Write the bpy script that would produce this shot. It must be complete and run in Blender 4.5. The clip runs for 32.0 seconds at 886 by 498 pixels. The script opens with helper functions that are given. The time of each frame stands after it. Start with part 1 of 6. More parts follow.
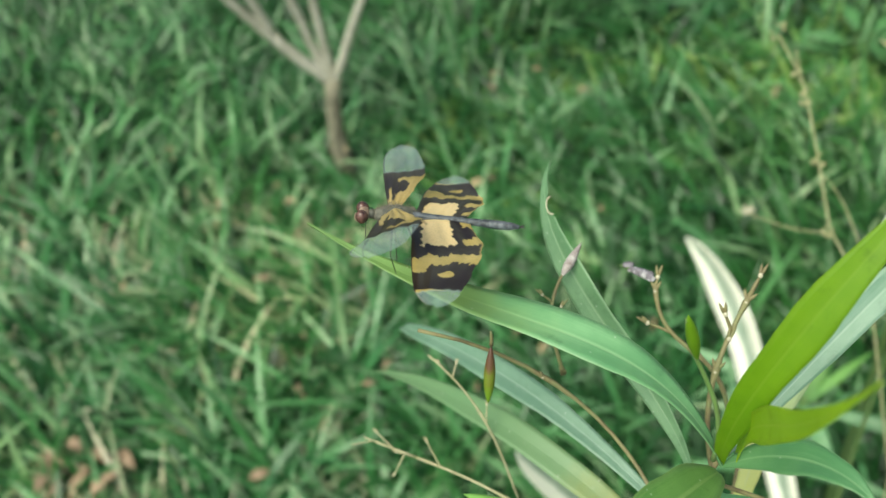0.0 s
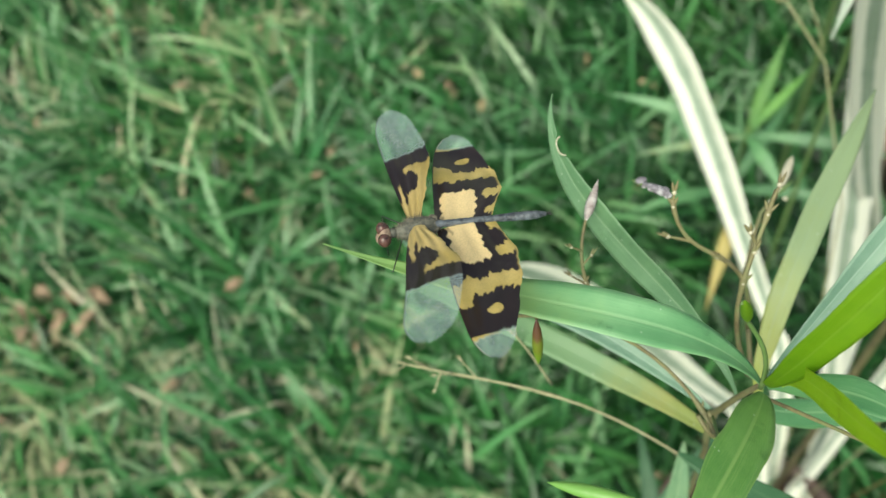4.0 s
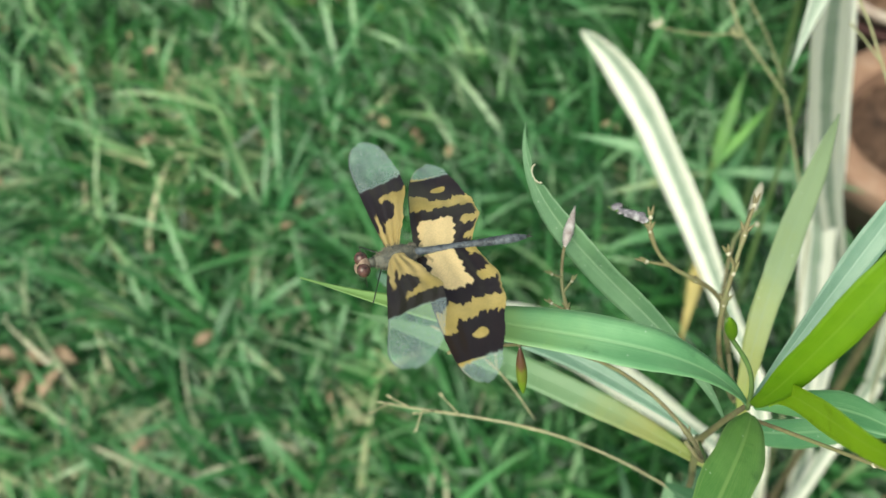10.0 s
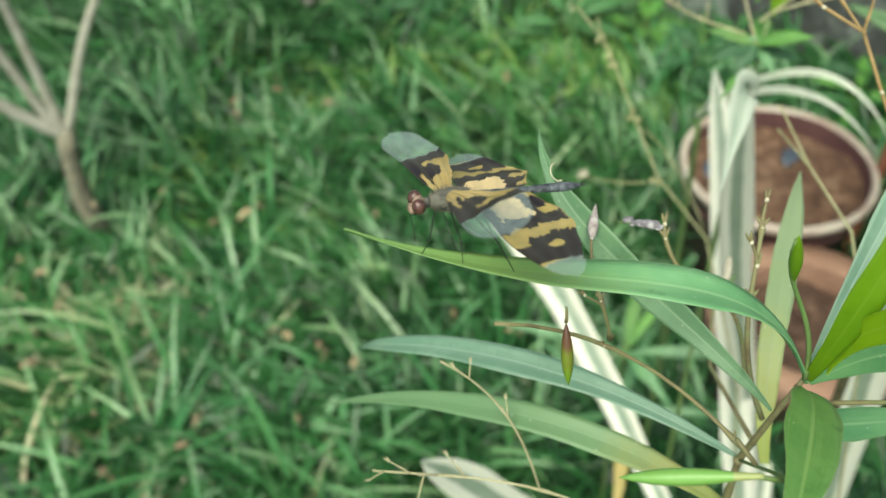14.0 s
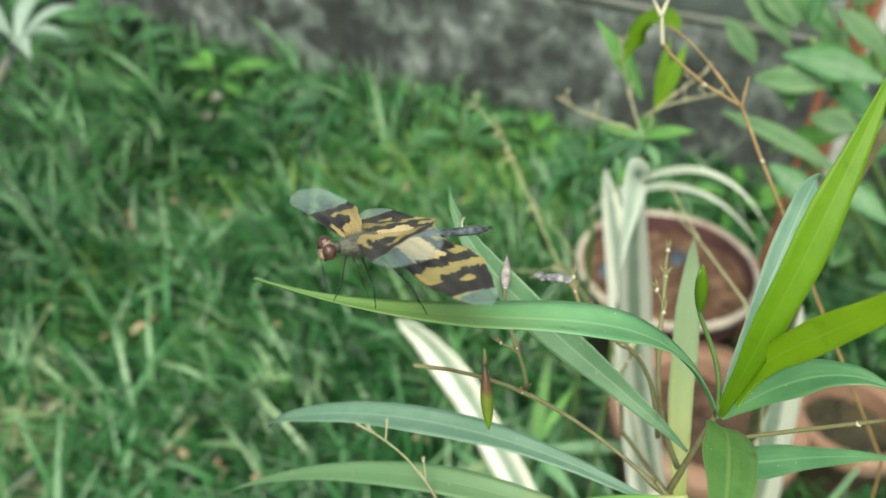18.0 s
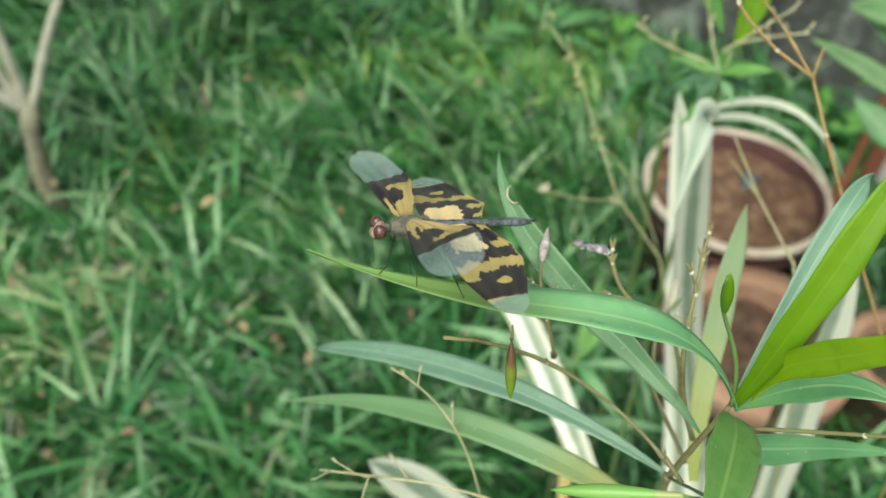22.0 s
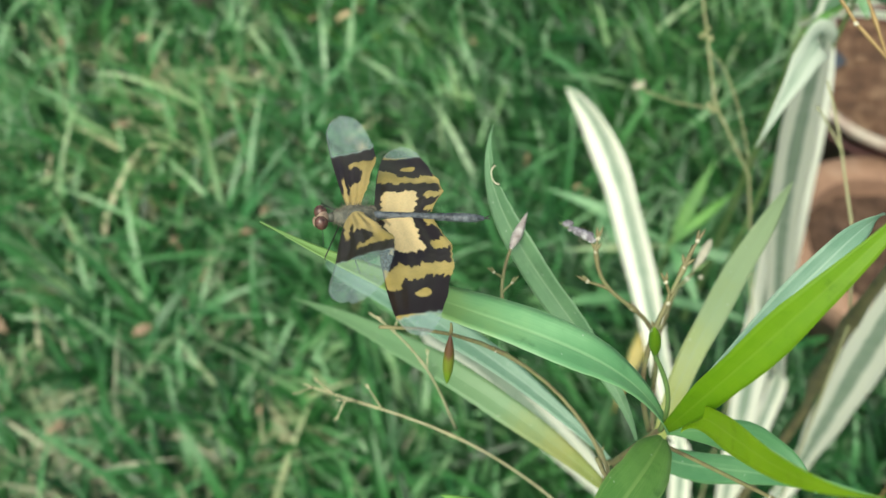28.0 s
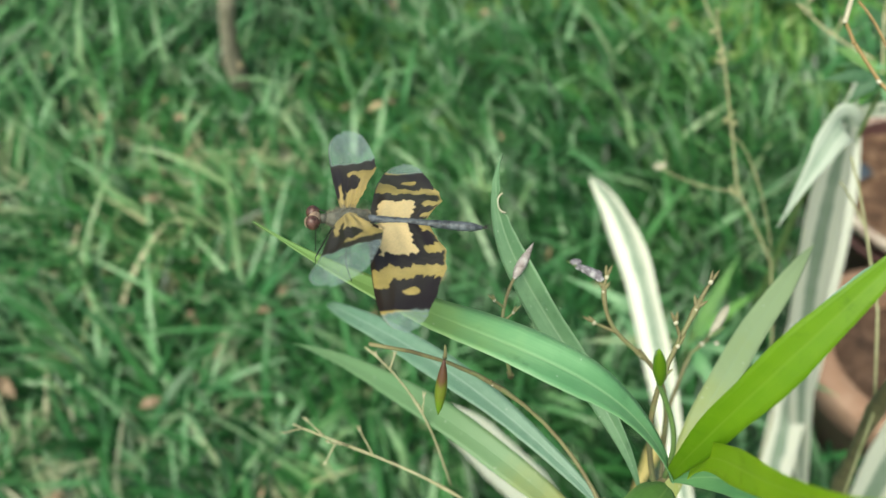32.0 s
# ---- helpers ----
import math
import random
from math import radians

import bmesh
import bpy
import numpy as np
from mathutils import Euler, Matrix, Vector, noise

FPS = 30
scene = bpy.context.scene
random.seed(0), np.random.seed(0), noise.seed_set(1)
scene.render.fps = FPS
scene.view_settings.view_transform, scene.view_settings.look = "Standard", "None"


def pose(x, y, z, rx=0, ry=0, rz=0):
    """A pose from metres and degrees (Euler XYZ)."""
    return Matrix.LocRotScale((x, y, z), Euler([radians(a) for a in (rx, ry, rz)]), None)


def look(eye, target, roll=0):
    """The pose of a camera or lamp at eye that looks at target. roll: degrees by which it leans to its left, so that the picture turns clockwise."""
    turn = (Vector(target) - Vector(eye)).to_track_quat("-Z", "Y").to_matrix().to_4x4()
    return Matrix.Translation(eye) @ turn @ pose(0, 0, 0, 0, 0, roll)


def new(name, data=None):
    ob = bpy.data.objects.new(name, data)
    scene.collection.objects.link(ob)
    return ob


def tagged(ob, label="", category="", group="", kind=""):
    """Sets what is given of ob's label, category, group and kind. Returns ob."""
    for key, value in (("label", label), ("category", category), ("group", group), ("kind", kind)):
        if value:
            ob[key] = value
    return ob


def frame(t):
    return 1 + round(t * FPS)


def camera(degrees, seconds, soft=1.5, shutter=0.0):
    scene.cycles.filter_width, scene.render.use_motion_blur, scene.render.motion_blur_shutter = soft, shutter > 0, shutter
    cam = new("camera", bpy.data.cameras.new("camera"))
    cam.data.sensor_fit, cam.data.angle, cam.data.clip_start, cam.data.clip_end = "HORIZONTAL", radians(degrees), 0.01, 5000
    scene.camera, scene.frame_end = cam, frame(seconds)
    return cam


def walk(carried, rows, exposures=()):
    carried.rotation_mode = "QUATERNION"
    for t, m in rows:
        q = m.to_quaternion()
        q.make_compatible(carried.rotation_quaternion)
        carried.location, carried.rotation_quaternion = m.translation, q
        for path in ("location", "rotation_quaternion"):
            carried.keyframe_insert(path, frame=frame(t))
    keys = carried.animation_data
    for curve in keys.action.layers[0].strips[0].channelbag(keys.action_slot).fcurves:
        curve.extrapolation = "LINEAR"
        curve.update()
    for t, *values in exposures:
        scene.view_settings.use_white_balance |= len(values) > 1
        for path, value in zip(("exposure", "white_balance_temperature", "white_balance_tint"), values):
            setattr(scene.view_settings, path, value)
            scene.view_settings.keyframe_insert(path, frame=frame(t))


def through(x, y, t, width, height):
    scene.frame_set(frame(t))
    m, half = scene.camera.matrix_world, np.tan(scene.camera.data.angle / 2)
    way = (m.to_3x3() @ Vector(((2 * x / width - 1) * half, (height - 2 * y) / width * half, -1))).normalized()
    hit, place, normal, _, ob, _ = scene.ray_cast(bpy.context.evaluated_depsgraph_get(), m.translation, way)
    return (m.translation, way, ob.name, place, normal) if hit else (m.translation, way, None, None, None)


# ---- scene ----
cam = camera(55.24, 32.0, soft=1.5)
cam.data.dof.use_dof = True
cam.data.dof.focus_distance = 0.21
cam.data.dof.aperture_fstop = 13.5
PATH = [
    (0.0, -0.0042, 0.0136, 1.4182, 43.81, 6.10, 0.47),
    (0.5, -0.0143, 0.0169, 1.4141, 43.73, 5.81, 0.45),
    (1.0, -0.0253, 0.0166, 1.4173, 43.32, 6.11, -1.47),
    (1.5, -0.0337, 0.0218, 1.4237, 39.61, 6.45, -4.17),
    (2.0, -0.0351, 0.0310, 1.4361, 35.81, 6.44, -5.13),
    (2.5, -0.0384, 0.0355, 1.4437, 32.01, 6.55, -6.10),
    (4.5, -0.0118, 0.0884, 1.4565, 21.90, 9.01, -12.81),
    (5.0, -0.0065, 0.0980, 1.4580, 18.71, 9.37, -13.43),
    (5.5, -0.0066, 0.0978, 1.4581, 16.97, 9.71, -13.40),
    (6.0, -0.0040, 0.0949, 1.4594, 16.11, 10.18, -13.34),
    (6.5, 0.0078, 0.1011, 1.4641, 15.50, 10.76, -13.69),
    (7.0, 0.0011, 0.0968, 1.4637, 15.76, 10.88, -13.72),
    (7.5, 0.0041, 0.0924, 1.4652, 16.07, 10.86, -13.57),
    (8.0, 0.0136, 0.1030, 1.4633, 15.96, 11.16, -13.65),
    (8.5, 0.0031, 0.1029, 1.4628, 14.57, 11.09, -13.20),
    (9.0, -0.0012, 0.0934, 1.4662, 15.78, 10.63, -13.49),
    (9.5, -0.0076, 0.0843, 1.4528, 23.72, 8.45, -14.46),
    (10.0, -0.0244, 0.0701, 1.4503, 27.54, 7.43, -14.04),
    (10.5, -0.0233, 0.0626, 1.4426, 31.79, 6.43, -14.60),
    (11.0, -0.0218, 0.0546, 1.4331, 34.80, 5.66, -14.79),
    (11.5, -0.0355, 0.0463, 1.4254, 36.31, 4.57, -15.15),
    (12.0, -0.0425, 0.0375, 1.4190, 38.25, 4.55, -16.31),
    (12.5, -0.0486, 0.0390, 1.4156, 40.28, 4.56, -17.66),
    (13.0, -0.0628, 0.0388, 1.4068, 41.58, 3.43, -18.61),
    (13.5, -0.0716, 0.0339, 1.4074, 42.88, 2.75, -19.33),
    (14.0, -0.0792, 0.0348, 1.4042, 43.57, 2.22, -19.92),
    (14.5, -0.0809, 0.0380, 1.4021, 44.65, 1.58, -20.85),
    (16.5, -0.0826, 0.0262, 1.3938, 49.29, -0.48, -24.50),
    (17.0, -0.0923, 0.0293, 1.3916, 50.14, -0.81, -25.26),
    (17.5, -0.0950, 0.0324, 1.3919, 50.79, -1.14, -25.77),
    (18.0, -0.0874, 0.0250, 1.3918, 51.27, -1.26, -25.78),
    (18.5, -0.0897, 0.0277, 1.3906, 51.42, -1.38, -25.96),
    (19.0, -0.0956, 0.0272, 1.3934, 51.58, -1.69, -26.07),
    (19.5, -0.0981, 0.0209, 1.3937, 51.74, -1.81, -26.10),
    (20.0, -0.1022, 0.0243, 1.3946, 51.73, -2.35, -25.63),
    (20.5, -0.1033, 0.0184, 1.4030, 48.68, -2.05, -23.41),
    (21.0, -0.0997, 0.0159, 1.4041, 46.25, -2.74, -21.21),
    (21.5, -0.0944, 0.0242, 1.4147, 45.28, -2.49, -19.92),
    (22.0, -0.0788, 0.0304, 1.4145, 43.53, -2.02, -19.12),
    (22.5, -0.0792, 0.0352, 1.4122, 41.73, -1.58, -18.79),
    (23.0, -0.0756, 0.0394, 1.4159, 40.73, -1.09, -18.47),
    (23.5, -0.0643, 0.0429, 1.4247, 38.03, 0.77, -18.94),
    (24.0, -0.0594, 0.0517, 1.4283, 35.75, 1.85, -18.94),
    (24.5, -0.0488, 0.0478, 1.4292, 34.84, 2.70, -18.50),
    (25.0, -0.0443, 0.0535, 1.4305, 33.62, 3.45, -17.93),
    (25.5, -0.0423, 0.0583, 1.4350, 32.09, 4.01, -17.65),
    (27.5, -0.0208, 0.0499, 1.4425, 30.29, 0.91, -8.35),
    (28.0, -0.0244, 0.0532, 1.4450, 31.10, 0.32, -6.92),
    (28.5, -0.0211, 0.0555, 1.4407, 32.00, -0.41, -5.19),
    (29.0, -0.0224, 0.0451, 1.4349, 34.53, -0.83, -3.65),
    (29.5, -0.0268, 0.0515, 1.4307, 35.92, -1.08, -3.27),
    (30.0, -0.0301, 0.0624, 1.4208, 36.70, -1.20, -3.15),
    (30.5, -0.0305, 0.0572, 1.4192, 37.40, -1.14, -3.01),
    (31.0, -0.0257, 0.0547, 1.4228, 37.64, -1.01, -2.87),
    (31.5, -0.0185, 0.0483, 1.4231, 37.75, -0.58, -3.12),
    (32.0, -0.0195, 0.0405, 1.4252, 37.87, -0.25, -3.44),
]
walk(cam, [(t, pose(x, y, z, rx, ry, rz)) for t, x, y, z, rx, ry, rz in PATH])

# ---- light: bright open shade under a hazy sky ----
world = bpy.data.worlds.new("sky")
scene.world = world
world.use_nodes = True
wn = world.node_tree
bg = wn.nodes["Background"]
sky = wn.nodes.new("ShaderNodeTexSky")
sky.sky_type = "NISHITA"
sky.sun_disc = False
sky.sun_elevation = radians(58)
sky.sun_rotation = radians(217)
wn.links.new(sky.outputs[0], bg.inputs[0])
bg.inputs[1].default_value = 0.086
sun = new("sun", bpy.data.lights.new("sun", "SUN"))
sun.data.energy = 4.3
sun.data.angle = radians(50)
sun.data.color = (0.965, 0.975, 0.77)
sun.matrix_world = look((0, 0, 6), (2.3, 3.0, 0.0))
scene.view_settings.exposure = 0.39

# ---- materials ----
def mat(name):
    m = bpy.data.materials.new(name)
    m.use_nodes = True
    t = m.node_tree
    return m, t.nodes, t.links, t.nodes["Principled BSDF"]


def ramp(nodes, stops):
    r = nodes.new("ShaderNodeValToRGB")
    e = r.color_ramp.elements
    while len(e) < len(stops):
        e.new(0.5)
    for k, (p, c) in enumerate(stops):
        e[k].position, e[k].color = p, (*c, 1)
    return r


def tex(nodes, links, kind, scale, detail=4.0, rough=0.6, coord="Object", stretch=None):
    co = nodes.new("ShaderNodeTexCoord")
    n = nodes.new("ShaderNodeTex" + kind)
    n.inputs["Scale"].default_value = scale
    if kind == "Noise":
        n.inputs["Detail"].default_value = detail
        n.inputs["Roughness"].default_value = rough
    if stretch:
        mp = nodes.new("ShaderNodeMapping")
        mp.inputs["Scale"].default_value = stretch
        links.new(co.outputs[coord], mp.inputs[0])
        links.new(mp.outputs[0], n.inputs["Vector"])
    else:
        links.new(co.outputs[coord], n.inputs["Vector"])
    return n


def mix(nodes, links, fac, a, b, kind="MIX"):
    m = nodes.new("ShaderNodeMix")
    m.data_type, m.blend_type = "RGBA", kind
    for sock, v in ((m.inputs[0], fac), (m.inputs[6], a), (m.inputs[7], b)):
        if isinstance(v, (int, float)):
            sock.default_value = v
        elif isinstance(v, tuple):
            sock.default_value = (*v, 1)
        else:
            links.new(v, sock)
    return m.outputs[2]


def math_node(nodes, links, op, a, b=None, clamp=False):
    m = nodes.new("ShaderNodeMath")
    m.operation, m.use_clamp = op, clamp
    for sock, v in ((m.inputs[0], a), (m.inputs[1], b)):
        if v is None:
            continue
        if isinstance(v, (int, float)):
            sock.default_value = v
        else:
            links.new(v, sock)
    return m.outputs[0]


def bump(nodes, links, height, bsdf, strength=0.3, dist=0.001):
    b = nodes.new("ShaderNodeBump")
    b.inputs["Strength"].default_value, b.inputs["Distance"].default_value = strength, dist
    links.new(height, b.inputs["Height"])
    links.new(b.outputs[0], bsdf.inputs["Normal"])


def leaf_material(name, dark, light, rib, yellow=0.0, through=0.25, rough=0.42, stripe=None, spots=0.0, tipc=None, veins=0.35, along=None, gloss=0.5, along_at=(0.5, 0.8)):
    """A leaf: colour across and along it by its UV (x across, y along), mottling, midrib, side veins."""
    m, n, l, p = mat(name)
    uv = n.new("ShaderNodeUVMap")
    sep = n.new("ShaderNodeSeparateXYZ")
    l.new(uv.outputs[0], sep.inputs[0])
    across = math_node(n, l, "ABSOLUTE", math_node(n, l, "SUBTRACT", sep.outputs[0], 0.5))
    mott = tex(n, l, "Noise", 140, 5, 0.65)
    big = tex(n, l, "Noise", 42, 4, 0.6)
    c = mix(n, l, ramp_out(n, l, big.outputs[0], 0.35, 0.68), dark, light)
    c = mix(n, l, ramp_out(n, l, mott.outputs[0], 0.55, 0.8), c, tuple(x * 0.72 for x in dark))
    wv = math_node(n, l, "ADD", math_node(n, l, "MULTIPLY", sep.outputs[1], 30.0), math_node(n, l, "MULTIPLY", across, -22.0))
    vein = ramp_out(n, l, math_node(n, l, "SINE", math_node(n, l, "MULTIPLY", math_node(n, l, "ADD", wv, math_node(n, l, "MULTIPLY", big.outputs[0], 3.0)), 6.283)), 0.75, 1.0)
    c = mix(n, l, math_node(n, l, "MULTIPLY", vein, veins), c, rib)
    streak = tex(n, l, "Noise", 1.0, 4, 0.6, "UV", (26, 3.0, 1))
    c = mix(n, l, math_node(n, l, "MULTIPLY", ramp_out(n, l, streak.outputs[0], 0.52, 0.72), 0.38), c, rib)
    net = tex(n, l, "Voronoi", 1.0, stretch=(13, 46, 1), coord="UV")
    net.feature = "DISTANCE_TO_EDGE"
    c = mix(n, l, math_node(n, l, "MULTIPLY", ramp_out(n, l, net.outputs["Distance"], 0.14, 0.02), veins * 0.45), c, rib)
    lines = tex(n, l, "Noise", 1.0, 3, 0.6, "UV", (70, 1.6, 1))
    c = mix(n, l, math_node(n, l, "MULTIPLY", ramp_out(n, l, lines.outputs[0], 0.5, 0.7), 0.3), c, tuple(x * 0.7 for x in dark))
    c = mix(n, l, math_node(n, l, "MULTIPLY", ramp_out(n, l, across, 0.455, 0.49), 0.5), c, rib)
    mid = ramp_out(n, l, across, 0.055, 0.018)
    c = mix(n, l, math_node(n, l, "MULTIPLY", mid, 0.6), c, rib)
    if stripe:
        edge = math_node(n, l, "ADD", across, math_node(n, l, "MULTIPLY", math_node(n, l, "SUBTRACT", big.outputs[0], 0.5), 0.12))
        c = mix(n, l, ramp_out(n, l, edge, 0.14, 0.19), c, stripe)
        fine = tex(n, l, "Noise", 30, 3, 0.5, "UV", (6, 0.25, 1))
        c = mix(n, l, ramp_out(n, l, fine.outputs[0], 0.6, 0.75), c, mix(n, l, 0.5, c, stripe))
    if yellow:
        sick = tex(n, l, "Noise", 45, 4, 0.6)
        f = math_node(n, l, "MULTIPLY", ramp_out(n, l, sick.outputs[0], 0.42, 0.62), yellow)
        c = mix(n, l, f, c, (0.42, 0.36, 0.10))
    if along:
        f = math_node(n, l, "MULTIPLY", ramp_out(n, l, math_node(n, l, "ADD", sep.outputs[1], math_node(n, l, "MULTIPLY", math_node(n, l, "SUBTRACT", big.outputs[0], 0.5), 0.5)), along_at[0], along_at[1]), 0.85)
        c = mix(n, l, f, c, along)
    if tipc:
        c = mix(n, l, ramp_out(n, l, sep.outputs[1], 0.93, 1.0), c, tipc)
    if spots:
        v = tex(n, l, "Voronoi", 260)
        c = mix(n, l, math_node(n, l, "MULTIPLY", ramp_out(n, l, v.outputs["Distance"], 0.10, 0.04), spots), c, (0.75, 0.78, 0.68))
    rnd = n.new("ShaderNodeObjectInfo")
    hsv = n.new("ShaderNodeHueSaturation")
    hsv.inputs["Value"].default_value = 1.0
    l.new(math_node(n, l, "ADD", 0.88, math_node(n, l, "MULTIPLY", rnd.outputs["Random"], 0.24)), hsv.inputs["Value"])
    l.new(c, hsv.inputs["Color"])
    l.new(hsv.outputs[0], p.inputs["Base Color"])
    l.new(math_node(n, l, "ADD", rough - 0.08, math_node(n, l, "MULTIPLY", mott.outputs[0], 0.2)), p.inputs["Roughness"])
    p.inputs["Specular IOR Level"].default_value = gloss
    h = math_node(n, l, "ADD", math_node(n, l, "MULTIPLY", vein, -0.35), math_node(n, l, "ADD", mott.outputs[0], math_node(n, l, "MULTIPLY", mid, -0.8)))
    bump(n, l, h, p, 0.25, 0.0006)
    tr = n.new("ShaderNodeBsdfTranslucent")
    l.new(mix(n, l, 0.25, hsv.outputs[0], (0.30, 0.50, 0.05)), tr.inputs[0])
    ms = n.new("ShaderNodeMixShader")
    ms.inputs[0].default_value = through
    l.new(p.outputs[0], ms.inputs[1])
    l.new(tr.outputs[0], ms.inputs[2])
    l.new(ms.outputs[0], n["Material Output"].inputs[0])
    return m


def ramp_out(nodes, links, v, lo, hi):
    m = nodes.new("ShaderNodeMapRange")
    m.interpolation_type = "SMOOTHSTEP"
    a, b, x, y = (lo, hi, 0.0, 1.0) if lo < hi else (hi, lo, 1.0, 0.0)
    for k, q in enumerate((a, b, x, y)):
        m.inputs[k + 1].default_value = q
    links.new(v, m.inputs[0])
    return m.outputs[0]


def grass_material(name, stops, through=0.3, rough=0.38):
    """Blades of one mesh, each with a colour of its own."""
    m, n, l, p = mat(name)
    g = n.new("ShaderNodeNewGeometry")
    r = ramp(n, stops)
    l.new(g.outputs["Random Per Island"], r.inputs[0])
    patch = tex(n, l, "Noise", 2.2, 3, 0.6)
    c = mix(n, l, ramp_out(n, l, patch.outputs[0], 0.35, 0.7), r.outputs[0], mix(n, l, 1.0, r.outputs[0], (1.20, 1.14, 0.92), "MULTIPLY"))
    streak = tex(n, l, "Noise", 90, 3, 0.6)
    c = mix(n, l, ramp_out(n, l, streak.outputs[0], 0.5, 0.8), c, mix(n, l, 1.0, c, (0.7, 0.72, 0.7), "MULTIPLY"))
    l.new(c, p.inputs["Base Color"])
    p.inputs["Roughness"].default_value = rough
    p.inputs["Specular IOR Level"].default_value = 0.6
    tr = n.new("ShaderNodeBsdfTranslucent")
    l.new(c, tr.inputs[0])
    ms = n.new("ShaderNodeMixShader")
    ms.inputs[0].default_value = through
    l.new(p.outputs[0], ms.inputs[1])
    l.new(tr.outputs[0], ms.inputs[2])
    l.new(ms.outputs[0], n["Material Output"].inputs[0])
    return m


def rough_material(name, stops, scale, rough=0.85, bump_strength=0.5, bump_dist=0.004, fine=None, fine_mix=0.4, metal=0.0, stretch=None):
    m, n, l, p = mat(name)
    a = tex(n, l, "Noise", scale, 6, 0.65, stretch=stretch)
    r = ramp(n, stops)
    l.new(a.outputs[0], r.inputs[0])
    b = tex(n, l, "Noise", fine or scale * 7, 4, 0.6, stretch=stretch)
    c = mix(n, l, math_node(n, l, "MULTIPLY", ramp_out(n, l, b.outputs[0], 0.45, 0.75), fine_mix), r.outputs[0], mix(n, l, 1.0, r.outputs[0], (0.5, 0.5, 0.5), "MULTIPLY"))
    l.new(c, p.inputs["Base Color"])
    p.inputs["Roughness"].default_value, p.inputs["Metallic"].default_value = rough, metal
    bump(n, l, math_node(n, l, "ADD", math_node(n, l, "MULTIPLY", a.outputs[0], 0.6), b.outputs[0]), p, bump_strength, bump_dist)
    return m


GREEN = leaf_material("leaf_green", (0.085, 0.265, 0.10), (0.15, 0.36, 0.145), (0.26, 0.46, 0.22), spots=0.35, veins=0.08, gloss=0.75, rough=0.38)
# The yellow-green tip half puts light coming through the leaf into its colour.
PERCH = leaf_material("leaf_perch", (0.13, 0.35, 0.15), (0.22, 0.47, 0.22), (0.33, 0.56, 0.29), spots=0.3, veins=0.06, gloss=0.6, rough=0.45, along=(0.22, 0.38, 0.10))
BLUISH = leaf_material("leaf_bluish_green", (0.17, 0.33, 0.215), (0.26, 0.43, 0.30), (0.36, 0.52, 0.39), spots=0.35, veins=0.12, gloss=0.7, rough=0.36)
PALE = leaf_material("leaf_pale_green", (0.40, 0.46, 0.10), (0.48, 0.52, 0.16), (0.42, 0.49, 0.24), yellow=0.15, spots=0.4, along=(0.31, 0.43, 0.25), along_at=(0.18, 0.62))
AGING = leaf_material("leaf_aging", (0.135, 0.28, 0.14), (0.22, 0.36, 0.18), (0.28, 0.42, 0.22), yellow=0.30, spots=0.5, veins=0.22, gloss=0.6)
# On the upright leaf, this green also stands for light shining through it.
BRIGHT = leaf_material("leaf_bright_green", (0.17, 0.36, 0.008), (0.235, 0.44, 0.012), (0.25, 0.44, 0.03), through=0.5, veins=0.12)
STRIPED = leaf_material("leaf_white_edged", (0.34, 0.43, 0.33), (0.46, 0.53, 0.43), (0.34, 0.45, 0.33), stripe=(0.90, 0.89, 0.79), through=0.36, veins=0.0)
STRAP_BACK = leaf_material("leaf_strap_back", (0.30, 0.40, 0.30), (0.40, 0.48, 0.38), (0.5, 0.56, 0.45), stripe=(0.52, 0.58, 0.48), through=0.25, veins=0.0)
BROAD = leaf_material("leaf_broad_dark", (0.04, 0.15, 0.05), (0.08, 0.24, 0.08), (0.15, 0.30, 0.12), rough=0.35)
PALE_ROSETTE = leaf_material("leaf_pale_grey_green", (0.28, 0.38, 0.31), (0.40, 0.50, 0.43), (0.42, 0.52, 0.44), rough=0.3)
WEED = leaf_material("leaf_weed", (0.07, 0.24, 0.045), (0.13, 0.34, 0.06), (0.2, 0.4, 0.1))
# Base colour raised to stand for light shining through the leaf.
YOUNG_BACKLIT = leaf_material("leaf_young_backlit", (0.40, 0.64, 0.015), (0.50, 0.74, 0.025), (0.5, 0.7, 0.06), through=0.45, veins=0.12)
GREY = leaf_material("leaf_grey_green", (0.125, 0.28, 0.13), (0.20, 0.38, 0.19), (0.33, 0.50, 0.29), spots=0.35, veins=0.10, gloss=0.6, rough=0.45)
YELLOWING = leaf_material("leaf_yellow_foot", (0.30, 0.36, 0.10), (0.42, 0.44, 0.17), (0.40, 0.46, 0.2), yellow=0.35, spots=0.5, veins=0.2, gloss=0.5, along=(0.15, 0.32, 0.16), along_at=(0.12, 0.42))
YELLOWED = leaf_material("leaf_yellowed", (0.42, 0.33, 0.09), (0.56, 0.44, 0.14), (0.5, 0.42, 0.18), yellow=0.3, veins=0.05)
GREEN_POD = leaf_material("green_pod", (0.15, 0.40, 0.05), (0.23, 0.50, 0.09), (0.3, 0.55, 0.15), gloss=0.7, veins=0.1)
# Leaf green darkened by colour to stand for shade under other leaves.
SHADED_LEAF = leaf_material("leaf_green_shaded", (0.032, 0.11, 0.045), (0.06, 0.16, 0.075), (0.09, 0.20, 0.09), rough=0.5)
MATTE = leaf_material("leaf_matte_green", (0.09, 0.25, 0.05), (0.16, 0.34, 0.08), (0.27, 0.44, 0.13), spots=0.4, veins=0.12, gloss=0.6, rough=0.45)
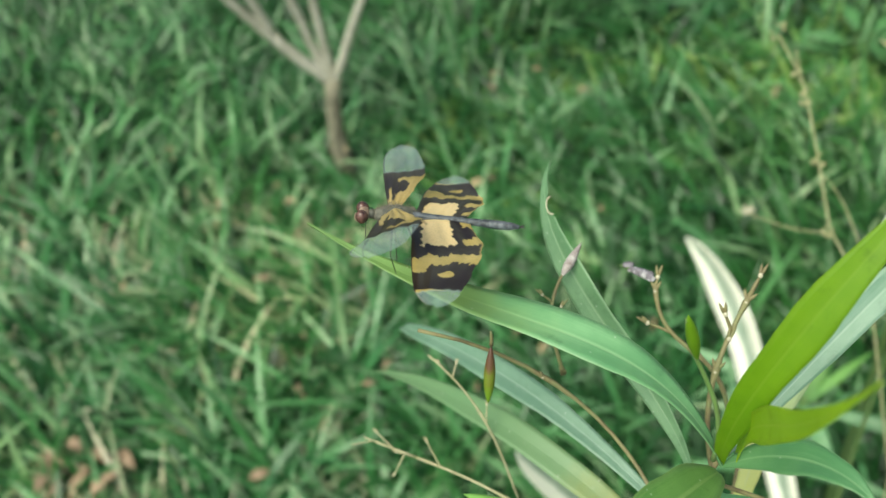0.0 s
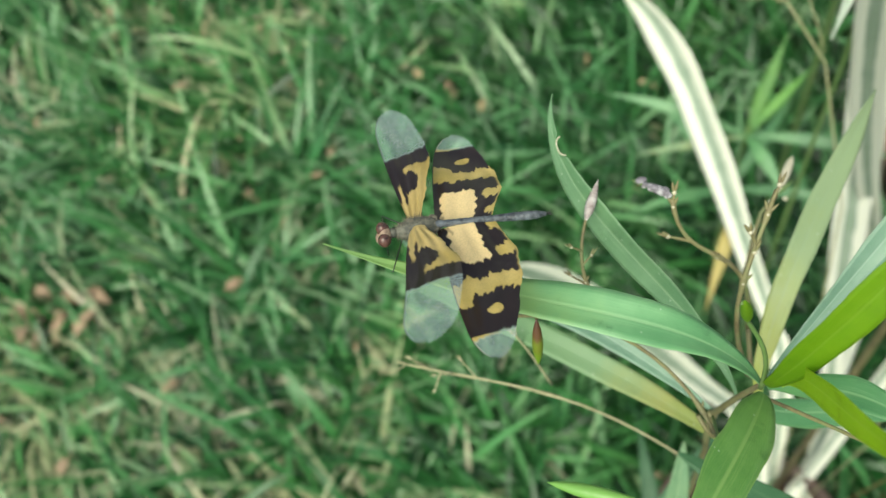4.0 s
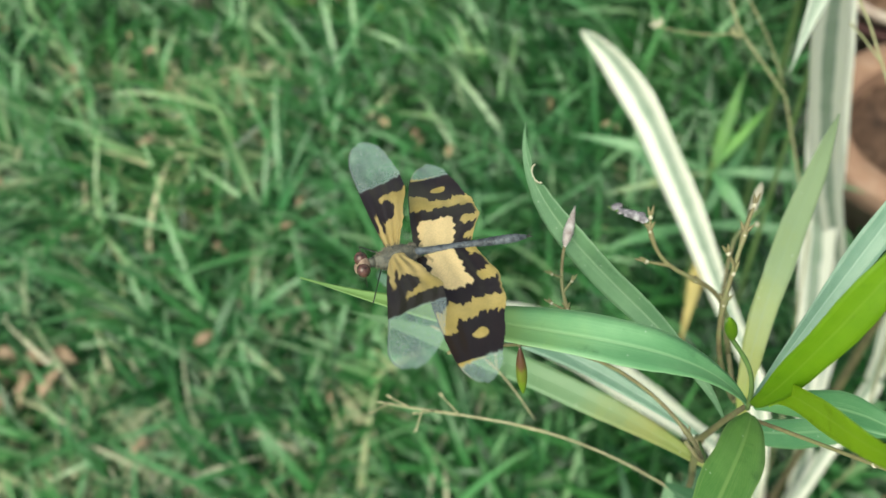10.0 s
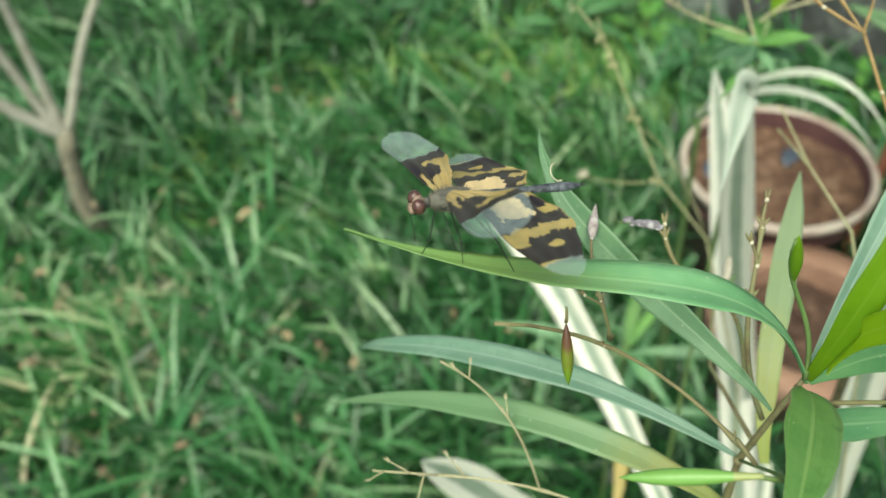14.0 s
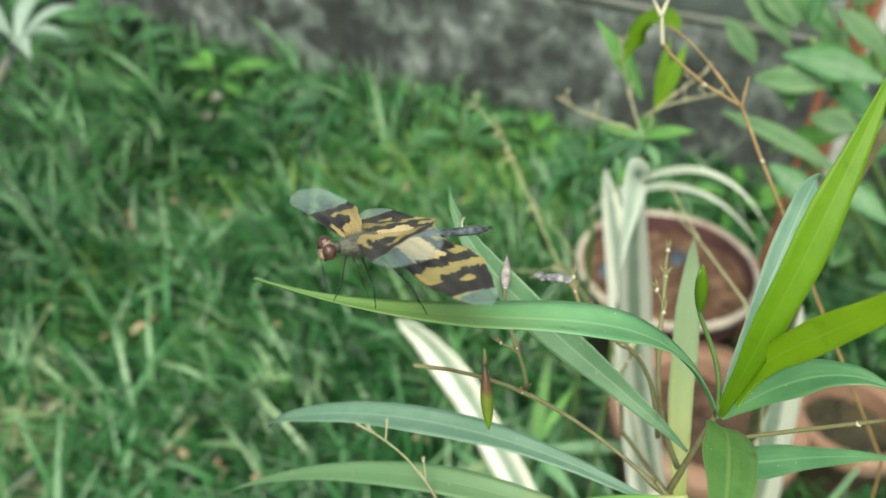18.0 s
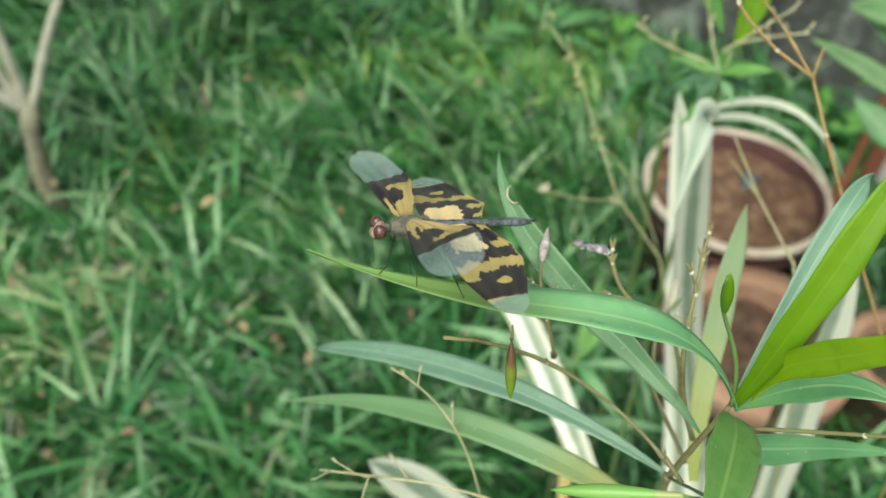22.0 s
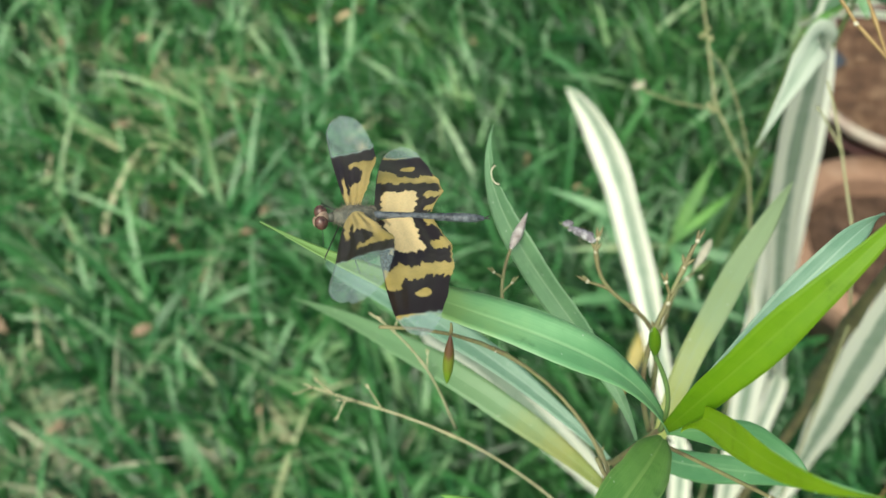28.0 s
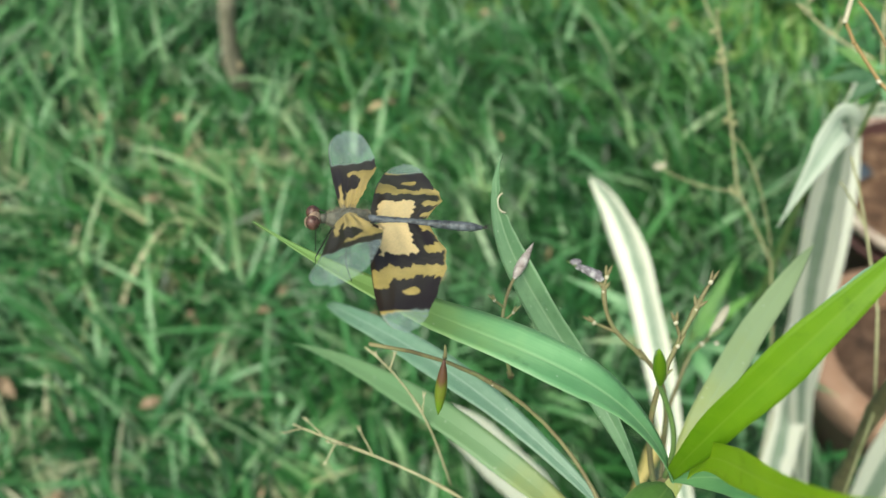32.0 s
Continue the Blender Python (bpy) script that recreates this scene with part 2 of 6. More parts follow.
STEM = rough_material("stem_green", [(0.3, (0.10, 0.20, 0.05)), (0.7, (0.17, 0.24, 0.09))], 60, 0.5, 0.3, 0.0006)
TWIG = rough_material("stem_brown", [(0.3, (0.14, 0.11, 0.055)), (0.5, (0.23, 0.205, 0.095)), (0.7, (0.20, 0.24, 0.095))], 140, 0.6, 0.3, 0.0005)
OLD_STEM = rough_material("old_stem", [(0.3, (0.09, 0.075, 0.04)), (0.55, (0.17, 0.15, 0.07)), (0.75, (0.26, 0.21, 0.12))], 70, 0.55, 0.3, 0.0008)
STRAW = rough_material("dry_stalk", [(0.3, (0.35, 0.32, 0.17)), (0.7, (0.54, 0.50, 0.31))], 80, 0.7, 0.3, 0.0005)
ORANGE_STALK = rough_material("orange_stalk", [(0.3, (0.25, 0.16, 0.06)), (0.7, (0.38, 0.25, 0.10))], 80, 0.6, 0.3, 0.0005)
PALE_STALK = rough_material("pale_green_stalk", [(0.3, (0.26, 0.27, 0.12)), (0.7, (0.42, 0.40, 0.23))], 90, 0.7, 0.3, 0.0005)
JOINT = rough_material("pale_joint", [(0.3, (0.46, 0.41, 0.28)), (0.7, (0.70, 0.65, 0.5))], 300, 0.7, 0.3, 0.0003)
BUD = rough_material("bud_purple", [(0.3, (0.20, 0.15, 0.14)), (0.5, (0.42, 0.36, 0.34)), (0.7, (0.60, 0.57, 0.54))], 420, 0.6, 0.3, 0.0004)


WITHER = rough_material("withered_petal", [(0.3, (0.09, 0.075, 0.09)), (0.5, (0.22, 0.20, 0.23)), (0.68, (0.55, 0.54, 0.55))], 520, 0.6, 0.3, 0.0004)


def pod_material():
    m, n, l, p = mat("pod")
    co = n.new("ShaderNodeTexCoord")
    sep = n.new("ShaderNodeSeparateXYZ")
    l.new(co.outputs["Generated"], sep.inputs[0])
    nz = tex(n, l, "Noise", 400, 4, 0.6)
    f = math_node(n, l, "ADD", sep.outputs[2], math_node(n, l, "MULTIPLY", math_node(n, l, "SUBTRACT", nz.outputs[0], 0.5), 0.5))
    r = ramp(n, [(0.15, (0.13, 0.24, 0.015)), (0.5, (0.14, 0.17, 0.02)), (0.72, (0.12, 0.06, 0.025)), (0.95, (0.08, 0.03, 0.02))])
    l.new(f, r.inputs[0])
    l.new(r.outputs[0], p.inputs["Base Color"])
    p.inputs["Roughness"].default_value = 0.4
    bump(n, l, nz.outputs[0], p, 0.2, 0.0003)
    return m


POD = pod_material()
BARK = rough_material("bark", [(0.3, (0.13, 0.12, 0.08)), (0.5, (0.25, 0.23, 0.16)), (0.7, (0.42, 0.39, 0.29))], 22, 0.9, 0.7, 0.006, stretch=(1, 1, 0.5))
BRANCH = rough_material("bark_pale", [(0.3, (0.34, 0.32, 0.24)), (0.5, (0.46, 0.44, 0.35)), (0.7, (0.60, 0.58, 0.49))], 30, 0.85, 0.5, 0.003)
# Red soil darkened by colour, for the shade of the leaves above.
SHADED_SOIL = rough_material("red_soil_shaded", [(0.3, (0.035, 0.02, 0.014)), (0.55, (0.085, 0.045, 0.03)), (0.75, (0.15, 0.085, 0.06))], 24, 0.95, 0.9, 0.012)
SOIL = rough_material("soil", [(0.3, (0.03, 0.03, 0.018)), (0.55, (0.075, 0.06, 0.032)), (0.75, (0.14, 0.11, 0.06))], 9, 0.95, 0.8, 0.02)
RED_SOIL = rough_material("red_soil", [(0.3, (0.075, 0.04, 0.026)), (0.5, (0.19, 0.10, 0.06)), (0.68, (0.40, 0.25, 0.16))], 30, 0.95, 0.9, 0.012)
POT_SOIL = rough_material("brown_pot_soil", [(0.3, (0.05, 0.028, 0.018)), (0.5, (0.12, 0.065, 0.042)), (0.72, (0.25, 0.15, 0.10))], 34, 0.95, 0.9, 0.012)
MAROON = rough_material("pot_maroon", [(0.3, (0.10, 0.045, 0.045)), (0.7, (0.17, 0.085, 0.08))], 12, 0.5, 0.2, 0.001)
# Pot colour darkened to stand for the shade of the plants over it.
SHADED_POT = rough_material("pot_shaded", [(0.3, (0.045, 0.03, 0.022)), (0.7, (0.10, 0.06, 0.045))], 14, 0.8, 0.4, 0.002)
RIM = rough_material("pot_rim_scuffed", [(0.3, (0.36, 0.24, 0.20)), (0.5, (0.52, 0.44, 0.36)), (0.75, (0.68, 0.62, 0.52))], 16, 0.6, 0.3, 0.001)
TERRA = rough_material("terracotta", [(0.3, (0.24, 0.13, 0.085)), (0.55, (0.33, 0.19, 0.125)), (0.75, (0.44, 0.30, 0.22))], 11, 0.85, 0.4, 0.002)
DEAD = leaf_material("leaf_dead", (0.20, 0.125, 0.075), (0.36, 0.25, 0.16), (0.42, 0.32, 0.22), through=0.1, rough=0.7)
PINK_DEAD = leaf_material("leaf_dead_pinkish", (0.26, 0.14, 0.09), (0.42, 0.25, 0.17), (0.46, 0.32, 0.24), through=0.1, rough=0.7)
TAN_DEAD = leaf_material("leaf_dead_tan", (0.30, 0.22, 0.11), (0.48, 0.38, 0.22), (0.52, 0.44, 0.30), through=0.1, rough=0.7)
BLUE_SCRAP = rough_material("blue_plastic", [(0.3, (0.04, 0.055, 0.08)), (0.7, (0.07, 0.09, 0.125))], 30, 0.4, 0.2, 0.001)
PALE_SCRAP = rough_material("pale_petal", [(0.3, (0.17, 0.27, 0.40)), (0.7, (0.30, 0.42, 0.55))], 60, 0.5, 0.2, 0.001)
WHITE_POST = rough_material("whitewashed_wood", [(0.3, (0.48, 0.47, 0.43)), (0.7, (0.72, 0.71, 0.67))], 30, 0.8, 0.4, 0.002)
CANE = rough_material("red_cane", [(0.3, (0.26, 0.085, 0.045)), (0.7, (0.38, 0.15, 0.08))], 25, 0.7, 0.4, 0.002)
TURF = rough_material("turf_soil", [(0.3, (0.035, 0.06, 0.02)), (0.55, (0.06, 0.10, 0.03)), (0.75, (0.11, 0.13, 0.05))], 6, 0.95, 0.8, 0.02)
GRASS = grass_material("grass", [(0.0, (0.006, 0.042, 0.010)), (0.35, (0.019, 0.105, 0.025)), (0.62, (0.048, 0.20, 0.055)), (0.85, (0.105, 0.31, 0.12)), (1.0, (0.28, 0.45, 0.25))])
# Darker copy of the grass; shade between and beside things is in its colour.
SHADE_GRASS = grass_material("grass_shaded", [(0.0, (0.007, 0.036, 0.011)), (0.5, (0.018, 0.085, 0.024)), (1.0, (0.055, 0.17, 0.055))], 0.3, 0.5)
ARCH_GRASS = grass_material("grass_arching", [(0.0, (0.02, 0.11, 0.03)), (0.5, (0.05, 0.20, 0.06)), (0.85, (0.14, 0.34, 0.15)), (1.0, (0.34, 0.48, 0.30))], 0.25, 0.34)
# Lighter grass whose colour stands for a sunlit patch of lawn.
SUNLIT_GRASS = grass_material("grass_sunlit_yellow_green", [(0.0, (0.06, 0.20, 0.035)), (0.5, (0.14, 0.33, 0.075)), (1.0, (0.32, 0.47, 0.16))], 0.35, 0.45)
DRY_GRASS = grass_material("grass_dry", [(0.0, (0.15, 0.25, 0.12)), (0.5, (0.28, 0.335, 0.20)), (1.0, (0.54, 0.52, 0.40))], 0.2, 0.7)


def wall_material():
    """Old lime plaster, blackened by damp, with green and buff patches."""
    m, n, l, p = mat("stained_plaster")
    a = tex(n, l, "Noise", 4.2, 7, 0.75)
    r = ramp(n, [(0.33, (0.016, 0.018, 0.016)), (0.47, (0.046, 0.052, 0.048)), (0.57, (0.13, 0.145, 0.135)), (0.66, (0.42, 0.44, 0.41))])
    l.new(a.outputs[0], r.inputs[0])
    st = tex(n, l, "Noise", 7, 5, 0.65, "Object", (1, 1, 0.35))
    c = mix(n, l, ramp_out(n, l, st.outputs[0], 0.52, 0.7), r.outputs[0], (0.05, 0.054, 0.048))
    gr = tex(n, l, "Noise", 5.0, 4, 0.6)
    c = mix(n, l, math_node(n, l, "MULTIPLY", ramp_out(n, l, gr.outputs[0], 0.56, 0.68), 0.6), c, (0.30, 0.36, 0.31))
    b = tex(n, l, "Noise", 40, 5, 0.7)
    l.new(c, p.inputs["Base Color"])
    p.inputs["Roughness"].default_value = 0.92
    bump(n, l, math_node(n, l, "ADD", math_node(n, l, "MULTIPLY", a.outputs[0], 2.0), b.outputs[0]), p, 0.6, 0.01)
    return m


PLASTER = wall_material()
PAINTED = rough_material("green_painted_plaster", [(0.32, (0.24, 0.26, 0.24)), (0.5, (0.48, 0.51, 0.48)), (0.7, (0.64, 0.67, 0.63))], 5, 0.85, 0.3, 0.004)
LEDGE = rough_material("ledge_pale_cement", [(0.3, (0.08, 0.085, 0.075)), (0.7, (0.24, 0.25, 0.22))], 7, 0.9, 0.4, 0.004)


# ---- builders ----
def part(name, bm, material, parent=None, label="", smooth=True):
    me = bpy.data.meshes.new(name)
    bm.to_mesh(me)
    bm.free()
    for mm in material if isinstance(material, (list, tuple)) else (material,):
        me.materials.append(mm)
    if smooth:
        me.polygons.foreach_set("use_smooth", [True] * len(me.polygons))
    ob = new(name, me)
    if parent:
        ob.parent = parent
    if label:
        ob["label"] = label
    return ob


def thing(name, label, category, group="", kind="", at=(0, 0, 0)):
    ob = new(name)
    ob.location = at
    ob.empty_display_size = 0.05
    return tagged(ob, label, category, group, kind)


def bez(c, s):
    a, b, d, e = (Vector(p) for p in c)
    q = 1 - s
    return a * q**3 + b * 3 * s * q * q + d * 3 * s * s * q + e * s**3


def bez_dir(c, s):
    a, b, d, e = (Vector(p) for p in c)
    q = 1 - s
    v = (b - a) * 3 * q * q + (d - b) * 6 * s * q + (e - d) * 3 * s * s
    return v.normalized() if v.length > 1e-9 else (e - a).normalized()


def blade(c, width, face, fold=0.2, peak=0.45, foot=0.12, wave=0.0, thick=0.0004, n=22, k=6, notch=None, two=False, twist=0.0, blunt=0.0, seed=0, cup=0.0, taper=1.0):
    """A leaf along the curve c, its upper side towards face; fold: how far its edges rise over the rib, by half its width."""
    rng = random.Random(seed)
    bm = bmesh.new()
    uvl = bm.loops.layers.uv.new("UVMap")
    ph = rng.random() * 6
    top, low = [], []
    for i in range(n + 1):
        s = i / n
        p, t = bez(c, s), bez_dir(c, s)
        side = t.cross(Vector(face)).normalized()
        if twist:
            side = Matrix.Rotation(twist * s, 3, t) @ side
        up = side.cross(t).normalized()
        if s < peak:
            w = foot + (1 - foot) * math.sin(s / peak * math.pi / 2) ** taper
        else:
            q = (s - peak) / (1 - peak)
            w = max(0.0, 1 - q ** (2.2 + blunt * 3)) ** (0.9 - blunt * 0.3) if blunt else (1 - q**1.5) ** 1.2
        w = max(w, 0.02) * width / 2
        rt, rl = [], []
        for j in range(k + 1):
            u = j / k * 2 - 1
            ww = w * (1 + 0.05 * math.sin(s * 21 + ph + u) + 0.035 * noise.noise((s * 38, u * 2, ph)))
            if notch and u > 0.0 and abs(s - notch) < 0.036:
                ww *= 1 - 0.95 * (1 - (abs(s - notch) / 0.036) ** 2) ** 0.5
            rise = fold * w * (abs(u) ** 1.3) + wave * w * math.sin(s * 17 + ph) * u * u * (1 if u > 0 else -0.7) - cup * w * u * u
            v = p + side * (u * ww) + up * rise
            rt.append(bm.verts.new(v))
            rl.append(bm.verts.new(v - up * thick * (0.5 + (1 - abs(u)) * 1.5)))
        top.append(rt)
        low.append(rl)

    def quad(vs, uvs, mi):
        f = bm.faces.new(vs)
        f.material_index = mi
        for lp, q in zip(f.loops, uvs):
            lp[uvl].uv = q

    for i in range(n):
        for j in range(k):
            u0, u1, v0, v1 = j / k, (j + 1) / k, i / n, (i + 1) / n
            mi = 1 if two and j >= k // 2 else 0
            quad((top[i][j], top[i][j + 1], top[i + 1][j + 1], top[i + 1][j]), ((u0, v0), (u1, v0), (u1, v1), (u0, v1)), mi)
            quad((low[i][j + 1], low[i][j], low[i + 1][j], low[i + 1][j + 1]), ((u1, v0), (u0, v0), (u0, v1), (u1, v1)), mi)
        for j, o in ((0, 1), (k, 0)):
            a, b, d, e = top[i][j], low[i][j], low[i + 1][j], top[i + 1][j]
            quad((a, b, d, e) if o == 0 else (a, e, d, b), ((j / k, i / n),) * 4, 1 if two and j else 0)
    bmesh.ops.recalc_face_normals(bm, faces=bm.faces)
    return bm


def tube_into(bm, pts, radii, sides=8):
    rings = []
    last = None
    for i, p in enumerate(pts):
        p = Vector(p)
        t = (Vector(pts[min(i + 1, len(pts) - 1)]) - Vector(pts[max(i - 1, 0)])).normalized()
        ref = last if last else (Vector((0, 0, 1)) if abs(t.z) < 0.9 else Vector((1, 0, 0)))
        x = (ref - t * ref.dot(t)).normalized()
        last = x
        y = t.cross(x)
        rings.append([bm.verts.new(p + (x * math.cos(a) + y * math.sin(a)) * radii[i]) for a in (2 * math.pi * q / sides for q in range(sides))])
    for a, b in zip(rings, rings[1:]):
        for q in range(sides):
            bm.faces.new((a[q], a[(q + 1) % sides], b[(q + 1) % sides], b[q]))
    bm.faces.new(rings[0][::-1])
    bm.faces.new(rings[-1])
    return bm


def tube(c, r0, r1, n=12, sides=8, knots=(), wob=0.0, seed=0):
    """A stem along a curve (four points) or a chain of points, thicker at its knots."""
    rng = random.Random(seed)
    bm = bmesh.new()
    pts = [bez(c, i / n) for i in range(n + 1)] if len(c) == 4 else [Vector(p) for p in c]
    m = len(pts) - 1
    rad = []
    for i in range(m + 1):
        s = i / m
        r = r0 + (r1 - r0) * s
        for kk in knots:
            r *= 1 + 0.7 * math.exp(-(((s - kk) / 0.03) ** 2))
        rad.append(r * (1 + wob * rng.uniform(-1, 1)))
        if wob:
            pts[i] = pts[i] + Vector((rng.uniform(-1, 1), rng.uniform(-1, 1), rng.uniform(-1, 1))) * r * wob
    return tube_into(bm, pts, rad, sides)


def spindle(a, b, r, n=10, sides=10, peak=0.4, sharp=0.8):
    """A closed bud or pod from a to b."""
    a, b = Vector(a), Vector(b)
    pts = [a.lerp(b, i / n) for i in range(n + 1)]
    rad = []
    for i in range(n + 1):
        s = i / n
        q = s / peak if s < peak else (1 - s) / (1 - peak)
        rad.append(max(0.04 * r, r * math.sin(q * math.pi / 2) ** sharp))
    return tube_into(bmesh.new(), pts, rad, sides)


def ball(p, r, squash=(1, 1, 1), seg=12):
    bm = bmesh.new()
    bmesh.ops.create_uvsphere(bm, u_segments=seg, v_segments=max(6, seg * 2 // 3), radius=r)
    for v in bm.verts:
        v.co = Vector((v.co.x * squash[0], v.co.y * squash[1], v.co.z * squash[2])) + Vector(p)
    return bm


def lathe(profile, seg=48, at=(0, 0, 0), wob=0.0):
    bm = bmesh.new()
    rings = []
    for r, z in profile:
        rings.append([bm.verts.new((at[0] + math.cos(a) * r * (1 + wob * math.sin(3 * a)), at[1] + math.sin(a) * r, at[2] + z)) for a in (2 * math.pi * q / seg for q in range(seg))])
    for a, b in zip(rings, rings[1:]):
        for q in range(seg):
            bm.faces.new((a[q], a[(q + 1) % seg], b[(q + 1) % seg], b[q]))
    return bm

# ---- ground, wall ----
def ground_sheet():
    bm = bmesh.new()
    xs = [-3000, -60, -8] + [-3 + 0.12 * i for i in range(52)] + [8, 60, 3000]
    ys = [-3000, -60, -6] + [-1.2 + 0.12 * i for i in range(50)] + [8, 60, 3000]
    grid = []
    for y in ys:
        row = []
        for x in xs:
            near = abs(x) < 4 and -2 < y < 6
            z = 0.018 * noise.noise((x * 2.3, y * 2.3, 0)) - 0.012 if near else -0.02
            row.append(bm.verts.new((x, y, z)))
        grid.append(row)
    for a, b in zip(grid, grid[1:]):
        for i in range(len(xs) - 1):
            bm.faces.new((a[i], a[i + 1], b[i + 1], b[i]))
    return bm


tagged(part("ground", ground_sheet(), TURF), "mossy garden soil under the lawn", "ground", kind="structure")

WALL_A, WALL_B = Vector((0.195, 3.204, 0)), Vector((1.64, 1.505, 0))
WALL_DIR = (WALL_B - WALL_A).normalized()
WALL_OUT = Vector((-WALL_DIR.y, WALL_DIR.x, 0))
if WALL_OUT.y > 0:
    WALL_OUT = -WALL_OUT


def wall_block(s0, s1, z0, z1, front, back, rough=0.0, ns=60, nz=10, top_slope=0.0):
    """A stretch of wall: s along it from WALL_A, front and back lie outwards from its base line."""
    bm = bmesh.new()
    rows = []
    for k in range(nz + 1):
        z = z0 + (z1 - z0) * k / nz
        rows.append([bm.verts.new(WALL_A + WALL_DIR * (s0 + (s1 - s0) * i / ns) + WALL_OUT * (front + rough * noise.noise(((s0 + (s1 - s0) * i / ns) * 4, z * 4, front))) + Vector((0, 0, z - (top_slope if k == nz else 0)))) for i in range(ns + 1)])
    rows.append([bm.verts.new(WALL_A + WALL_DIR * (s0 + (s1 - s0) * i / ns) + WALL_OUT * back + Vector((0, 0, z1))) for i in range(ns + 1)])
    rows.append([bm.verts.new(WALL_A + WALL_DIR * (s0 + (s1 - s0) * i / ns) + WALL_OUT * back + Vector((0, 0, z0))) for i in range(ns + 1)])
    for a, b in zip(rows, rows[1:] + rows[:1]):
        for i in range(ns):
            bm.faces.new((a[i], a[i + 1], b[i + 1], b[i]))
    bm.faces.new([r[0] for r in rows])
    bm.faces.new([r[-1] for r in rows][::-1])
    bmesh.ops.recalc_face_normals(bm, faces=bm.faces)
    return bm


wall = thing("wall_1", "old plastered garden wall with a damp-blackened base", "wall", kind="structure")
part("plinth", wall_block(-4, 6, -0.05, 0.45, 0.0, -0.3, 0.012, 160, 12), PLASTER, wall, "blackened plaster plinth")
part("ledge", wall_block(-4, 6, 0.45, 0.475, 0.004, -0.3, 0.010, 160, 2, 0.008), LEDGE, wall, "pale cement ledge")
part("upper_wall", wall_block(-4, 6, 0.475, 2.1, -0.012, -0.28, 0.010, 80, 10), PAINTED, wall, "pale green painted plaster")


# ---- the lawn ----
def grass_mesh(tufts, per, seed, where, length, width, lie, spread=0.035):
    """Arching blades in tufts, as one mesh. where(rng) gives a tuft's root."""
    rng = random.Random(seed)
    verts, faces = [], []
    for _ in range(tufts):
        cx, cy = where(rng)
        way = rng.uniform(0, 2 * math.pi) if rng.random() < 0.35 else 2.2 + 2.4 * noise.noise((cx * 1.5, cy * 1.5, 5)) + rng.gauss(0, 0.5)
        fan = rng.uniform(0.25, 1.1)
        big = rng.uniform(0.75, 1.25) * (1 + 0.3 * noise.noise((cx * 3, cy * 3, 1)))
        for _ in range(rng.randrange(per - 3, per + 4)):
            x, y = cx + rng.gauss(0, spread), cy + rng.gauss(0, spread)
            L = rng.uniform(*length) * big
            w = rng.uniform(*width) / 2 * (0.6 + 0.4 * big)
            az = rng.gauss(way, fan)
            e0 = rng.uniform(*lie)
            bend = rng.uniform(0.6, 1.8)
            dx, dy = math.cos(az), math.sin(az)
            sx, sy = -dy, dx
            roll = rng.uniform(-0.7, 0.7)
            px, py, pz = x, y, -0.012
            base = len(verts)
            n = 5
            for k in range(n + 1):
                s = k / n
                el = e0 - bend * s
                if k == n:
                    verts.append((px, py, pz))
                else:
                    ww = w * (0.7 + 1.0 * s if s < 0.3 else 1 - ((s - 0.3) / 0.7) ** 1.9)
                    verts.append((px - sx * ww, py - sy * ww, pz - roll * ww))
                    verts.append((px + sx * ww, py + sy * ww, pz + roll * ww))
                st = L / n
                px += dx * math.cos(el) * st
                py += dy * math.cos(el) * st
                pz = max(pz + math.sin(el) * st, 0.004 + 0.012 * rng.random())
            for k in range(n - 1):
                a = base + 2 * k
                faces.append((a, a + 1, a + 3, a + 2))
            a = base + 2 * (n - 1)
            faces.append((a, a + 1, a + 2))
    me = bpy.data.meshes.new("lawn")
    me.from_pydata(verts, [], faces)
    me.polygons.foreach_set("use_smooth", [True] * len(me.polygons))
    return me


POTS = [(0.925, 1.01, 0.17), (0.785, 0.70, 0.15), (1.05, 0.60, 0.09), (0.20, 0.12, 0.15)]


def on_lawn(x0, x1, y0, y1, thin=0.0):
    def where(rng):
        while True:
            x, y = rng.uniform(x0, x1), rng.uniform(y0, y1)
            if (Vector((x, y, 0)) - WALL_A).dot(WALL_OUT) < 0.03:
                continue
            if any((x - a) ** 2 + (y - b) ** 2 < r * r for a, b, r in POTS):
                continue
            if thin and noise.noise((x * 6 + 3, y * 6, 2)) > thin + 0.6 * rng.random():
                continue
            return x, y
    return where


def soft_step(x):
    return max(0.0, min(1.0, x * 2.2 + 0.25))


def worn(x0, x1, y0, y1, thin=0.0):
    """The lawn, with fewer green tufts in its dry worn part."""
    inner = on_lawn(x0, x1, y0, y1, thin)

    def where(rng):
        while True:
            x, y = inner(rng)
            if x < -0.2 and -0.1 < y < 1.5 and rng.random() < 0.34 * soft_step(-0.15 - x) + 0.22 * noise.noise((x * 9, y * 9, 3)):
                continue
            # Thinned to let the sunlit-coloured blades show.
            if x > -0.1 and y > 1.6 and rng.random() < 0.55:
                continue
            return x, y
    return where


def lawn(name, me, material, label):
    me.materials.append(material)
    return tagged(new(name, me), label, "grass", kind="stuff")


lawn("lawn_grass", grass_mesh(1700, 10, 1, worn(-1.6, 1.5, -0.25, 2.3, 0.35), (0.11, 0.24), (0.008, 0.0155), (0.5, 1.4)), GRASS, "broad-bladed green lawn grass in loose arching tufts")
lawn("lawn_grass_far", grass_mesh(1400, 10, 2, on_lawn(-3.0, 1.9, 1.9, 5.0), (0.10, 0.22), (0.008, 0.015), (0.5, 1.35)), GRASS, "green lawn grass towards the old wall")
